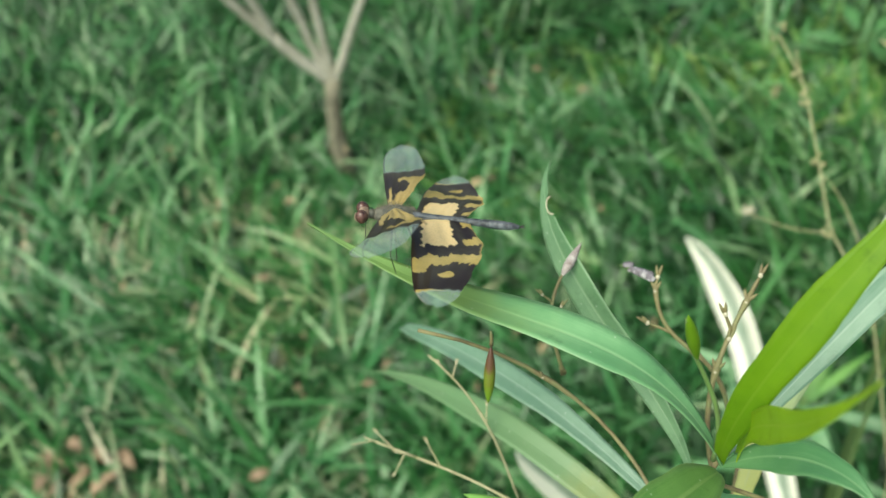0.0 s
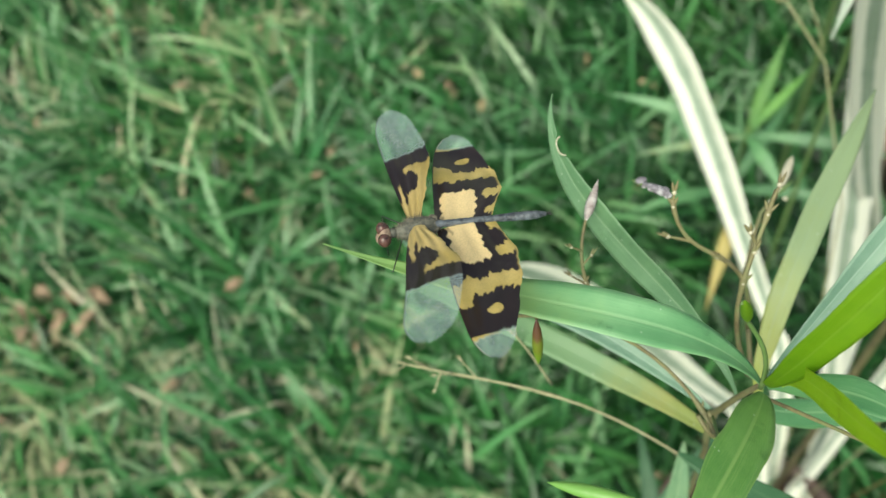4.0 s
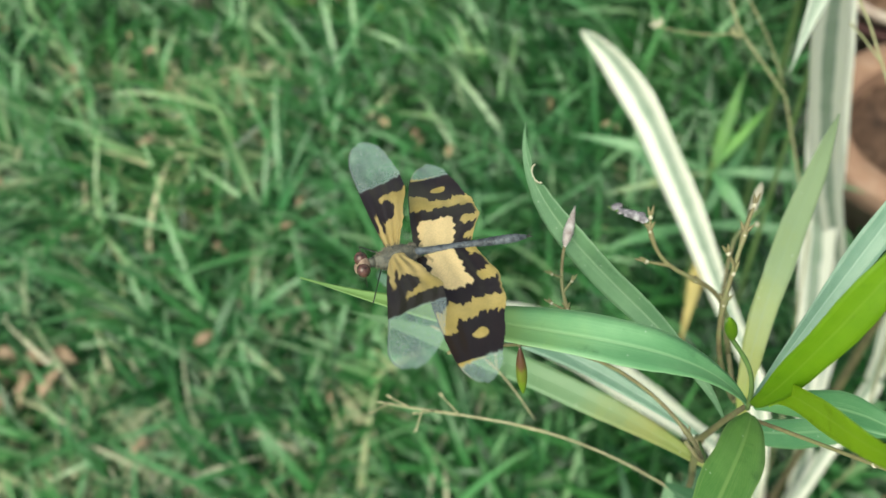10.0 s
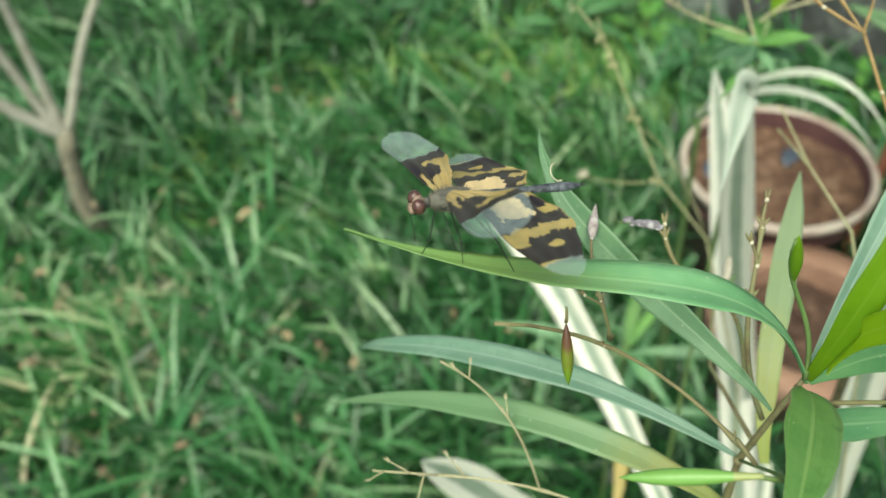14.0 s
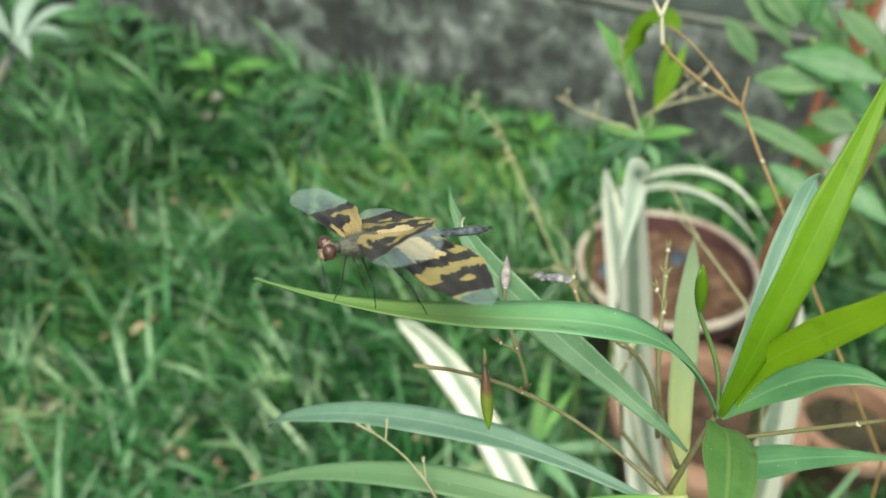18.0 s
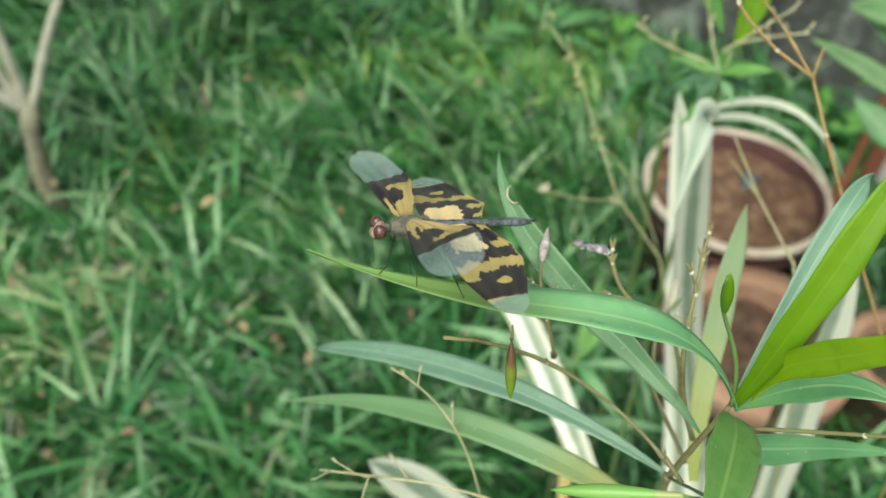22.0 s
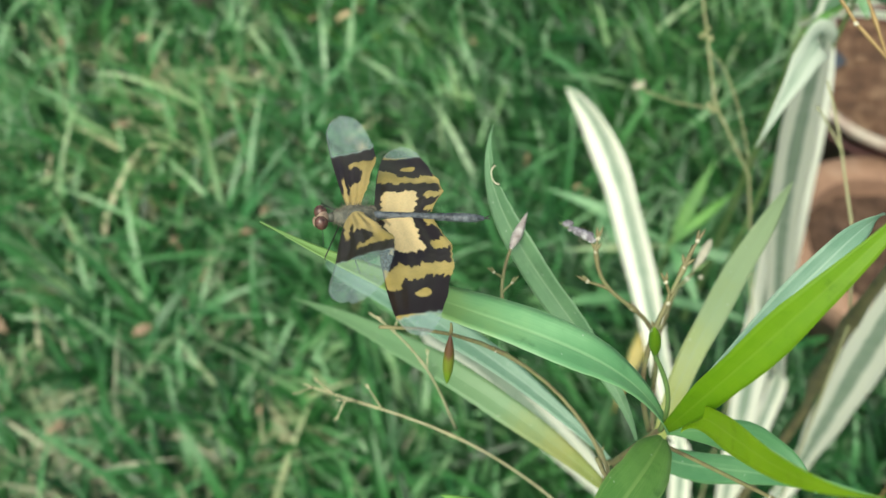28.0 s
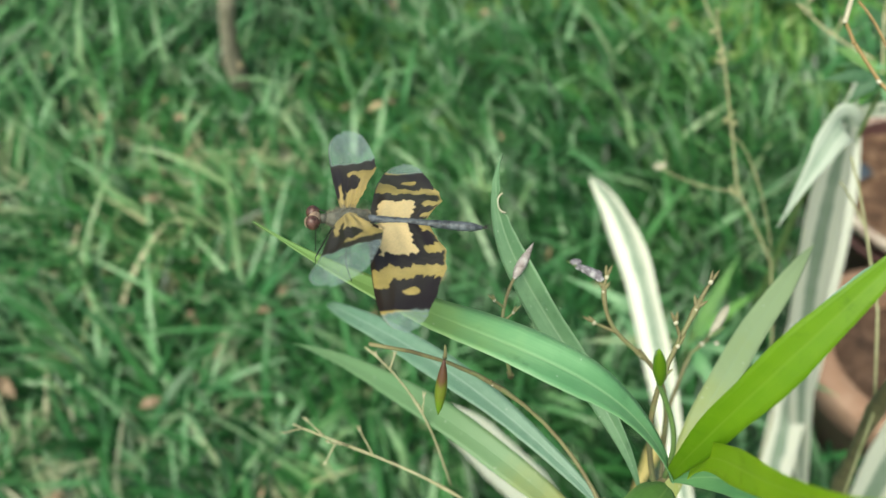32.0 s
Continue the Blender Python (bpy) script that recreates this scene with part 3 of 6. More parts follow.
lawn("lawn_undergrowth", grass_mesh(1400, 7, 5, worn(-1.7, 1.6, -0.3, 3.0), (0.04, 0.10), (0.004, 0.009), (0.2, 1.2), 0.05), SHADE_GRASS, "short green blades between the tufts, darkened to shade the gaps")
# Patches of shadow on the lawn, made with darker blades.
lawn("grass_shaded_by_pots", grass_mesh(420, 9, 8, on_lawn(0.05, 0.85, 0.35, 1.7), (0.10, 0.22), (0.008, 0.016), (0.5, 1.4)), SHADE_GRASS, "grass beside the pots, darkened by colour as if in shade")
lawn("shaded_grass", grass_mesh(560, 9, 13, on_lawn(-1.6, -0.2, 1.6, 3.1), (0.10, 0.22), (0.008, 0.015), (0.5, 1.4)), SHADE_GRASS, "grass round the young tree and by the wall, shade put into its green")
lawn("wall_side_grass", grass_mesh(520, 9, 16, on_lawn(-0.4, 1.4, 2.0, 3.3), (0.10, 0.22), (0.008, 0.015), (0.5, 1.4)), SHADE_GRASS, "grass along the foot of the wall, shade put into its green")
lawn("arching_grass", grass_mesh(190, 8, 11, on_lawn(-1.3, 0.85, 0.7, 2.6), (0.20, 0.34), (0.006, 0.011), (0.7, 1.35), 0.018), ARCH_GRASS, "long arching grass blades in fans over the lawn")
lawn("short_sunlit_grass", grass_mesh(620, 9, 12, on_lawn(-0.15, 1.25, 1.5, 2.1), (0.07, 0.17), (0.006, 0.012), (0.3, 1.3), 0.05), SUNLIT_GRASS, "short yellow-green grass near the wall, coloured as if sunlit")
lawn("pale_lawn_grass", grass_mesh(300, 8, 14, on_lawn(-1.3, 0.0, 0.3, 1.4), (0.10, 0.21), (0.007, 0.013), (0.5, 1.3)), ARCH_GRASS, "pale green grass tufts in the worn lawn")
lawn("light_grass_tufts", grass_mesh(170, 8, 15, on_lawn(0.0, 0.65, 1.3, 1.9), (0.10, 0.20), (0.007, 0.013), (0.5, 1.3)), ARCH_GRASS, "light green grass tufts near the flower pots")
lawn("dry_grass", grass_mesh(380, 7, 3, on_lawn(-1.6, 1.2, -0.2, 2.6, 0.2), (0.06, 0.17), (0.003, 0.008), (0.1, 0.9), 0.06), DRY_GRASS, "dry straw-coloured blades lying in the lawn")
lawn("dry_grass_patch", grass_mesh(340, 8, 4, on_lawn(-2.0, -0.3, 0.05, 1.6), (0.08, 0.2), (0.004, 0.009), (0.25, 1.1), 0.05), DRY_GRASS, "patch of dry straw in thin lawn")
lawn("dry_grass_mat", grass_mesh(230, 8, 17, on_lawn(-1.3, -0.3, 0.0, 0.65), (0.09, 0.2), (0.005, 0.011), (0.3, 1.1), 0.06), DRY_GRASS, "dry straw mat in the thinnest part of the lawn")
lawn("dry_grass_thatch", grass_mesh(360, 7, 6, on_lawn(-1.5, -0.15, 0.0, 1.4), (0.10, 0.24), (0.005, 0.012), (0.3, 1.1), 0.06), DRY_GRASS, "pale dry thatch between green blades")


def round_about(rng):
    """Somewhere in the wider garden, outside the lawn in front of the plant."""
    inner = on_lawn(-6.5, 6.0, -5.0, 7.5)
    while True:
        x, y = inner(rng)
        if not (-1.5 < x < 1.5 and -0.2 < y < 2.4) and not (-2.9 < x < 1.8 and 2.0 < y < 4.9):
            return x, y


lawn("lawn_grass_around", grass_mesh(5200, 7, 7, round_about, (0.14, 0.30), (0.014, 0.026), (0.5, 1.3), 0.07), GRASS, "green lawn grass in the wider garden")


def fallen_leaf(seed, x, y, size, material=None):
    rng = random.Random(seed)
    az = rng.uniform(0, 6.28)
    d = Vector((math.cos(az), math.sin(az), 0))
    h = 0.065 + 0.035 * rng.random()
    a = Vector((x, y, h)) - d * size / 2
    b = Vector((x, y, h)) + d * size / 2
    c = [a, a.lerp(b, 0.33) + Vector((0, 0, size * 0.25)), a.lerp(b, 0.66) + Vector((0, 0, size * 0.2)), b + Vector((0, 0, -0.01))]
    ob = part("fallen_leaf", blade(c, size * rng.uniform(0.22, 0.42), (rng.uniform(-0.4, 0.4), rng.uniform(-0.5, 0.1), 1), 0.35, 0.45, 0.1, 0.3, n=10, k=4, seed=seed), material or DEAD)
    return tagged(ob, "curled dry dead leaf lying in the grass", "leaf", "dead leaves in the lawn")


DEAD_AT = [(-0.43, 0.94, 0.045), (-0.76, 0.765, 0.075), (-0.88, 0.81, 0.07), (-0.10, 1.239, 0.03), (-0.09, 0.95, 0.035), (0.67, 1.75, 0.06), (-0.03, 1.87, 0.04), (-0.45, 1.10, 0.035), (-0.86, 1.24, 0.04), (0.76, 2.21, 0.05), (-0.62, 0.60, 0.05), (-0.95, 0.62, 0.06), (-0.30, 0.95, 0.03), (-0.70, 1.5, 0.04), (-0.15, 1.5, 0.03), (-0.55, 1.75, 0.04), (0.1, 2.0, 0.035)] + [(-0.82 + 0.09 * math.cos(k * 2.4) * (k / 9) ** 0.5, 0.79 + 0.06 * math.sin(k * 2.4) * (k / 9) ** 0.5, 0.05 + 0.006 * (k % 5)) for k in range(10)] + [(-0.93 + 0.12 * math.cos(k * 2.1), 0.50 + 0.1 * math.sin(k * 1.7), 0.05 + 0.005 * (k % 4)) for k in range(7)]
for i, (x, y, s) in enumerate(DEAD_AT):
    fallen_leaf(i, x, y, s)
rng = random.Random(77)
lawn_spot = on_lawn(-1.3, 0.35, 0.0, 2.0)
for i in range(64):
    x, y = lawn_spot(rng)
    fallen_leaf(600 + i, x, y, rng.uniform(0.022, 0.05), (DEAD, PINK_DEAD, TAN_DEAD)[i % 3])
petal_patch = thing("fallen_petals", "small pale blue fallen petals in the grass", "petals")
for i, (x, y, r) in enumerate(((-0.341, 0.304, 0.05), (-0.354, 0.276, 0.034), (-0.395, 0.259, 0.055), (-0.408, 0.240, 0.04), (-0.37, 0.285, 0.03))):
    a, d = Vector((x, y, 0.058)), Vector((math.cos(i * 1.3), 0.6 * math.sin(i * 1.3), 0)) * r
    part("petal", blade([a - d * 0.5, a - d * 0.15 + Vector((0, 0, 0.008)), a + d * 0.2 + Vector((0, 0, 0.008)), a + d * 0.5], r * 0.6, (0.1, -0.1, 1), 0.3, blunt=0.6, n=8, k=4, seed=i), PALE_SCRAP, petal_patch)


# ---- pots ----
def pot(x, y, r, h, name, label, body, rim, soil, soil_drop, thick, band):
    root = thing(name, label, "pot", at=(x, y, 0))
    prof = [(0.0, 0.002), (r * 0.70, 0.002), (r * 0.74, 0.01), (r * 0.95, h - band), (r * 0.955, h - band)]
    inner = [(r - thick, h - 0.006), (r - thick * 1.15, h - soil_drop - 0.02), (0, h - soil_drop - 0.03)]
    part("body", lathe(prof, 56), body, root)
    part("rim", lathe([(r * 0.952, h - band), (r * 1.0, h - band + 0.004), (r * 1.01, h - 0.006), (r * 0.995, h), (r - thick * 0.8, h), inner[0]], 56), rim, root, "worn pale rim")
    part("inner_wall", lathe([inner[0], inner[1]], 56), body, root)
    bm = bmesh.new()
    rings = []
    for q in range(12):
        rr = (r - thick * 1.05) * q / 11
        rings.append([bm.verts.new((rr * math.cos(a), rr * math.sin(a), h - soil_drop + 0.014 * noise.noise((rr * math.cos(a) * 25, rr * math.sin(a) * 25, x * 9)))) for a in (2 * math.pi * w / 40 for w in range(40))])
    for a, b in zip(rings, rings[1:]):
        for w in range(40):
            bm.faces.new((a[w], a[(w + 1) % 40], b[(w + 1) % 40], b[w]))
    part("soil", bm, soil, root, "crumbly red-brown soil")
    rng = random.Random(int(x * 1000))
    for _ in range(14):
        a, q = rng.uniform(0, 6.28), rng.uniform(0, 0.75) ** 0.5
        part("clod", ball((q * (r - thick) * math.cos(a), q * (r - thick) * math.sin(a), h - soil_drop + 0.004), rng.uniform(0.006, 0.016), (1, 0.8, 0.6), 8), soil, root)
    return root


pot_a = pot(0.925, 1.01, 0.185, 0.30, "plastic_pot", "maroon plastic flower pot with scuffed pale rim, filled with red soil", MAROON, RIM, RED_SOIL, 0.045, 0.012, 0.022)
pot_b = pot(0.785, 0.70, 0.17, 0.25, "clay_pot", "round terracotta pot with a thick rolled rim and dark soil", TERRA, TERRA, POT_SOIL, 0.05, 0.045, 0.06)
pot_c = pot(1.06, 0.605, 0.112, 0.2, "small_clay_pot", "small terracotta pot with dark soil beside larger pots", TERRA, TERRA, SOIL, 0.05, 0.025, 0.04)

pot_d = pot(0.215, 0.135, 0.125, 0.27, "plant_pot", "pot of red soil from which the green plants grow, darkened as if shaded", SHADED_POT, SHADED_POT, SHADED_SOIL, 0.04, 0.012, 0.05)
rng = random.Random(15)
litter = thing("straw_litter", "tangle of dry straw and dead stalks on the pot's red soil", "straw", at=(0.215, 0.135, 0.235))
for i in range(26):
    a, r, t = rng.uniform(0, 6.28), rng.uniform(0.0, 0.085), rng.uniform(0, 6.28)
    p, d = Vector((r * math.cos(a), r * math.sin(a), 0.008)), Vector((math.cos(t), math.sin(t), 0)) * rng.uniform(0.03, 0.07)
    part("straw", tube([p - d * 0.5, p - d * 0.15 + Vector((0, 0, rng.uniform(0.004, 0.03))), p + d * 0.2 + Vector((0, 0, rng.uniform(0.004, 0.03))), p + d * 0.5], 0.0016, 0.001, 8, 6), STRAW, litter)
for dx, dy, z in ((-0.10, 0.05, 0.012), (0.06, 0.02, 0.01)):
    tagged(part("blue_scrap", blade([(0.925 + dx - 0.02, 1.01 + dy, 0.262), (0.925 + dx - 0.01, 1.01 + dy + 0.01, 0.275), (0.925 + dx + 0.01, 1.01 + dy + 0.02, 0.275), (0.925 + dx + 0.03, 1.01 + dy + 0.02, 0.264)], 0.035, (0, 0, 1), 0.2, n=8, k=4, blunt=0.8), BLUE_SCRAP), "dark blue plastic scrap on the red soil", "plastic scrap", "plastic scraps in the pot")


# ---- sapling ----
def sapling():
    """A crooked trunk, a fork, one limb that divides again, and leaf rosettes on the branch ends."""
    root = thing("sapling", "young frangipani tree with bare grey forked branches", "tree", at=(0, 0, 0))
    base, fork, knee = Vector((-0.398, 1.600, -0.01)), Vector((-0.380, 1.60, 0.350)), Vector((-0.482, 1.585, 0.475))
    trunk = [base, base.lerp(fork, 0.2) + Vector((-0.004, 0, 0)), base.lerp(fork, 0.45) + Vector((-0.014, 0, 0)), base.lerp(fork, 0.62) + Vector((-0.013, 0, 0)), base.lerp(fork, 0.85) + Vector((-0.008, 0, 0)), fork]
    part("trunk", tube_into(bmesh.new(), trunk, [0.026, 0.021, 0.023, 0.019, 0.018, 0.019], 12), BARK, root, "dark rough crooked trunk")
    part("bark_scar", ball(trunk[2] + Vector((0.017, -0.014, 0.0)), 0.010, (0.8, 0.5, 1.2), 10), TAN_DEAD, root, "pale scar on the bark")
    part("limb", tube([fork - Vector((0, 0, 0.012)), fork + Vector((-0.035, -0.005, 0.025)), knee + Vector((0.03, 0, -0.05)), knee], 0.0150, 0.0115, 14, 10, wob=0.04, seed=9), BRANCH, root, "bare grey limb")
    runs = [(knee, (-0.520, 1.575, 0.53), (-0.575, 1.56, 0.62), (-0.620, 1.55, 0.72)), (knee, (-0.490, 1.58, 0.53), (-0.525, 1.57, 0.63), (-0.540, 1.57, 0.75)),
            (fork, (-0.418, 1.60, 0.42), (-0.412, 1.60, 0.52), (-0.470, 1.60, 0.72)), (fork, (-0.385, 1.60, 0.44), (-0.380, 1.60, 0.56), (-0.390, 1.61, 0.74)), (fork, (-0.325, 1.60, 0.41), (-0.330, 1.61, 0.50), (-0.150, 1.62, 0.71))]
    for i, c in enumerate(runs):
        c = [Vector(p) for p in c]
        e = c[3]
        br = part("branch", tube([c[0] - Vector((0, 0, 0.008)), *c[1:]], 0.0110, 0.0080, 18, 10, wob=0.04, seed=i), BRANCH, root, "bare grey branch")
        for q in range(9):
            a = q * 2.4 + i
            d = Vector((math.cos(a), math.sin(a), 0.45 + 0.1 * (q % 3))).normalized()
            ln = 0.11 + 0.04 * ((q * 7) % 3)
            part("leaf", blade([e + d * 0.004, e + d * ln * 0.35 + Vector((0, 0, 0.02)), e + d * ln * 0.7 + Vector((0, 0, 0.015)), e + d * ln - Vector((0, 0, 0.03))], 0.034, (0, 0, 1), 0.2, 0.55, 0.1, n=10, k=4, seed=q), PALE_ROSETTE, br)


sapling()


# ---- white-edged clump ----
LA = [(0.0437, 0.1220, 1.2212), (0.0240, 0.1320, 1.2756), (-0.0065, 0.1466, 1.2412), (-0.0592, 0.1727, 1.2670)]
LB = [(0.0394, 0.1254, 1.2059), (0.0411, 0.1585, 1.2022), (-0.0054, 0.1833, 1.2406), (0.0091, 0.2131, 1.2473)]
LC = [(0.0609, 0.1360, 1.1463), (0.0612, 0.1515, 1.1771), (0.0909, 0.1836, 1.1909), (0.1314, 0.2269, 1.1780)]
LD = [(0.0439, 0.1226, 1.2212), (0.0384, 0.1149, 1.2540), (0.0545, 0.1210, 1.2820), (0.0846, 0.1383, 1.3125)]
LE = [(0.0469, 0.1211, 1.2221), (0.0475, 0.1239, 1.2523), (0.0416, 0.0930, 1.2724), (0.0419, 0.0775, 1.3218)]
LF = [(0.0443, 0.1219, 1.2207), (0.0539, 0.1166, 1.2397), (0.0645, 0.1063, 1.2486), (0.0678, 0.0956, 1.2452)]
LG = [(0.0432, 0.1208, 1.2196), (0.0360, 0.1120, 1.2320), (0.0200, 0.0970, 1.2440), (-0.0120, 0.0690, 1.2480)]
LH = [(0.0369, 0.1280, 1.1791), (-0.0067, 0.1845, 1.1954), (-0.0614, 0.2122, 1.1793), (-0.0503, 0.2412, 1.1330)]
LI = [(0.0466, 0.1231, 1.1396), (0.0089, 0.1537, 1.1802), (-0.0399, 0.1937, 1.1705), (-0.0717, 0.2362, 1.1114)]
LJ = [(0.0437, 0.1227, 1.2090), (0.0444, 0.1157, 1.2000), (0.0693, 0.1173, 1.2030), (0.1153, 0.1053, 1.1835)]
LK = [(0.0444, 0.1239, 1.2199), (0.0779, 0.1464, 1.2445), (0.0967, 0.1583, 1.2651), (0.1095, 0.1649, 1.2515)]
VA = [(0.2178, 0.2749, 0.4371), (0.1138, 0.3127, 0.6109), (0.0578, 0.3408, 0.7761), (-0.0124, 0.3213, 0.8884)]
VB = [(0.2901, 0.3472, 0.4573), (0.2607, 0.5170, 0.5726), (0.2590, 0.6470, 0.6686), (0.1954, 0.7045, 0.6939)]
VC = [(0.3552, 0.2654, 0.3239), (0.3734, 0.4077, 0.5165), (0.4004, 0.5109, 0.7215), (0.3909, 0.6079, 0.9155)]
VD = [(0.4086, 0.2876, 0.4696), (0.3657, 0.2816, 0.6633), (0.3216, 0.2793, 0.8570), (0.2842, 0.2755, 1.0516)]
VE = [(0.4417, 0.4176, 0.4448), (0.3700, 0.4366, 0.6603), (0.3014, 0.4376, 0.8727), (0.2504, 0.4036, 1.0841)]
PODSTEM = [(0.0276, 0.1225, 1.2029), (0.0372, 0.0970, 1.1863), (0.0352, 0.1682, 1.1953), (-0.0303, 0.1514, 1.2453)]
TWIG_L = [(0.0469, 0.1191, 1.0906), (0.0008, 0.1566, 1.1459), (-0.0244, 0.1562, 1.1566), (-0.0627, 0.1771, 1.1528)]
TWIG_M = [(-0.0080, 0.1617, 1.1281), (-0.0131, 0.1645, 1.1565), (-0.0159, 0.1725, 1.1774), (-0.0349, 0.1838, 1.1910)]
BUD_STEM = [(0.0079, 0.1586, 1.2122), (0.0050, 0.1593, 1.2305), (0.0008, 0.1666, 1.2339), (0.0155, 0.1871, 1.2350)]
STALK = [(0.0597, 0.1543, 1.1684), (0.0621, 0.1720, 1.2121), (0.0363, 0.1655, 1.2009), (0.0378, 0.1835, 1.2210)]
STALK_B = [(0.0517, 0.1364, 1.1783), (0.0440, 0.1517, 1.2044), (0.0497, 0.1535, 1.2254), (0.0643, 0.1743, 1.2295)]
BUDSTEM = [(0.0415, 0.1216, 1.2242), (0.0464, 0.1286, 1.2420), (0.0339, 0.1341, 1.2499), (0.0329, 0.1318, 1.2682)]
NODE_AT = (0.0439, 0.1229, 1.2211)
WITHER_A = (0.0378, 0.1837, 1.2224)
WITHER_B = (0.0284, 0.1946, 1.2182)
HUSK_A = (0.1001, 0.2156, 1.1328)
HUSK_B = (0.1128, 0.2314, 1.1326)
HUSK_N = (0.0923, 0.2107, 1.1301)
POD_TOP = (-0.0117, 0.1503, 1.2386)
POD_END = (-0.0138, 0.1423, 1.2232)

clump = thing("striped_leaf_plant", "tall clump of strap leaves with cream edges beside the dragonfly's plant", "plant", at=(0, 0, 0))


def strap(c, width, face, seed=0, blunt=0.25, fold=0.35, peak=0.62):
    """A strap leaf; its foot runs on down to the ground."""
    ob = part("leaf", blade(c, width, face, fold, peak, 0.5, 0.05, 0.0008, 30, 6, blunt=blunt, seed=seed), STRIPED, clump)
    return ob


strap(VA, 0.041, (-0.3, -0.6, 0.8), 1, fold=0.2)
strap(VB, 0.041, (-0.55, -1.0, 0.1), 2)
strap(VC, 0.040, (-0.3, -0.8, 0.7), 3)
strap(VD, 0.036, (-0.4, -0.7, 0.9), 4, fold=0.2)
strap(VE, 0.028, (-0.5, -0.8, 0.5), 5, fold=0.1)
part("leaf_tip", blade([(0.2390, 0.3900, 1.0780), (0.2340, 0.3850, 1.0960), (0.2120, 0.3587, 1.0872), (0.1880, 0.3303, 1.0583)], 0.022, (-0.3, -0.8, 0.4), 0.3, 0.25, 0.75, 0.05, 0.0008, 20, 6, seed=8), STRAP_BACK, clump, "end of a strap leaf folded over and hanging")
FOOT = Vector((0.27, 0.17, 0.235))
for i, c in enumerate((VA, VB, VC, VD, VE)):
    s = Vector(c[0])
    d = (Vector(c[1]) - s) * 0.8
    part("leaf_sheath", blade([FOOT + Vector((0.015 * i - 0.02, 0.012 * (i % 2), -0.01)), FOOT.lerp(s, 0.4), s - d * 0.35, s + d * 0.04], 0.024, (-0.3, -1, 0.2), 0.5, 0.75, 0.7, blunt=1.0, n=16, k=6, seed=i), STRIPED, clump)

# ---- the dragonfly's plant ----
plant = thing("wild_petunia", "green narrow-leaved flowering plant with seed pods and dry flower stalks", "plant", at=(0, 0, 0))
NODE = Vector(NODE_AT)
LOW_NODE = Vector((0.0365, 0.1265, 1.1797))
part("stem", tube([NODE + Vector((0, 0, 0.004)), NODE.lerp(LOW_NODE, 0.5) + Vector((0.001, 0.001, 0)), LOW_NODE, LOW_NODE + Vector((0.004, 0.001, -0.04)), NODE + Vector((0.006, 0.010, -0.14)), NODE + Vector((0.02, 0.006, -0.4)), NODE + Vector((0.05, -0.005, -0.75)), (0.14, 0.11, 0.22)], 0.0007, 0.0020, 5, 10), TWIG, plant, "slender brown-green stem")
part("joint", ball(LOW_NODE, 0.0017, (1, 1, 0.8), 10), TWIG, plant)
perch = part("leaf", blade([Vector(p) - Vector(LA[0]) for p in LA], 0.0124, (0.0, 0.09, 1), 0.2, 0.5, 0.09, 0.06, n=40, seed=1, taper=1.1), PERCH, plant, "smooth green leaf on which the dragonfly sits")
perch.location = LA[0]
part("leaf", blade(LB, 0.0096, (-0.6, -0.6, 0.6), 0.15, 0.55, 0.09, 0.05, n=110, k=10, seed=2, notch=0.83, taper=1.1), GREY, plant, "upright leaf with a chewed notch near its tip")
bite, bite_dir = bez(LB, 0.83), bez_dir(LB, 0.83)
bite_side = bite_dir.cross(Vector((-0.6, -0.6, 0.6))).normalized()
part("bite_edge", tube([bite + bite_dir * 0.0028 * math.cos(a) + bite_side * (0.0022 - 0.0021 * math.sin(a)) for a in (math.pi * q / 10 for q in range(11))], 0.00022, 0.00022, 10, 6), JOINT, plant, "dry pale rim of the chewed notch")
part("leaf", blade(LC, 0.0091, (-0.6, -0.8, 0.3), 0.15, 0.58, 0.3, 0.04, n=30, seed=3, blunt=0.25), PALE, plant, "pale yellowing upright leaf")
part("leaf", blade(LD, 0.0089, (-0.55, -0.75, 0.35), 0.2, 0.6, 0.22, 0.04, n=30, seed=4), BRIGHT, plant, "upright leaf glowing bright yellow-green")
part("leaf", blade(LK, 0.0082, (-0.55, -0.75, 0.35), 0.2, 0.55, 0.12, 0.05, n=30, seed=14), BLUISH, plant, "grey-green upright leaf with pale specks")
part("leaf", blade(LE, 0.0078, (-1.0, 0.15, 0.0), 0.12, 0.5, 0.2, 0.03, n=24, seed=5), YOUNG_BACKLIT, plant, "young yellow-green leaf, brightened as if lit from behind")
part("leaf", blade(LF, 0.0085, (0.1, -0.5, 1), 0.25, 0.45, 0.12, 0.04, n=24, seed=6), GREEN, plant)
part("leaf", blade(LG, 0.0132, (-0.35, -0.5, 1), 0.2, 0.45, 0.14, 0.05, n=30, seed=7, taper=0.8), MATTE, plant, "broad matte green leaf with a yellowish rib")
part("leaf", blade(LH, 0.0094, (-0.1, -0.18, 1), 0.2, 0.40, 0.12, 0.06, n=40, seed=8, taper=0.9), BLUISH, plant, "bluish lower leaf")
part("leaf", blade(LI, 0.0102, (-0.1, -0.28, 1), 0.2, 0.42, 0.15, 0.06, n=40, seed=9, taper=0.9), YELLOWING, plant, "lower leaf yellowing along one edge")
part("leaf", blade(LJ, 0.009, (0.1, -0.6, 0.9), 0.2, 0.45, 0.10, 0.05, n=24, seed=10), GREEN, plant)


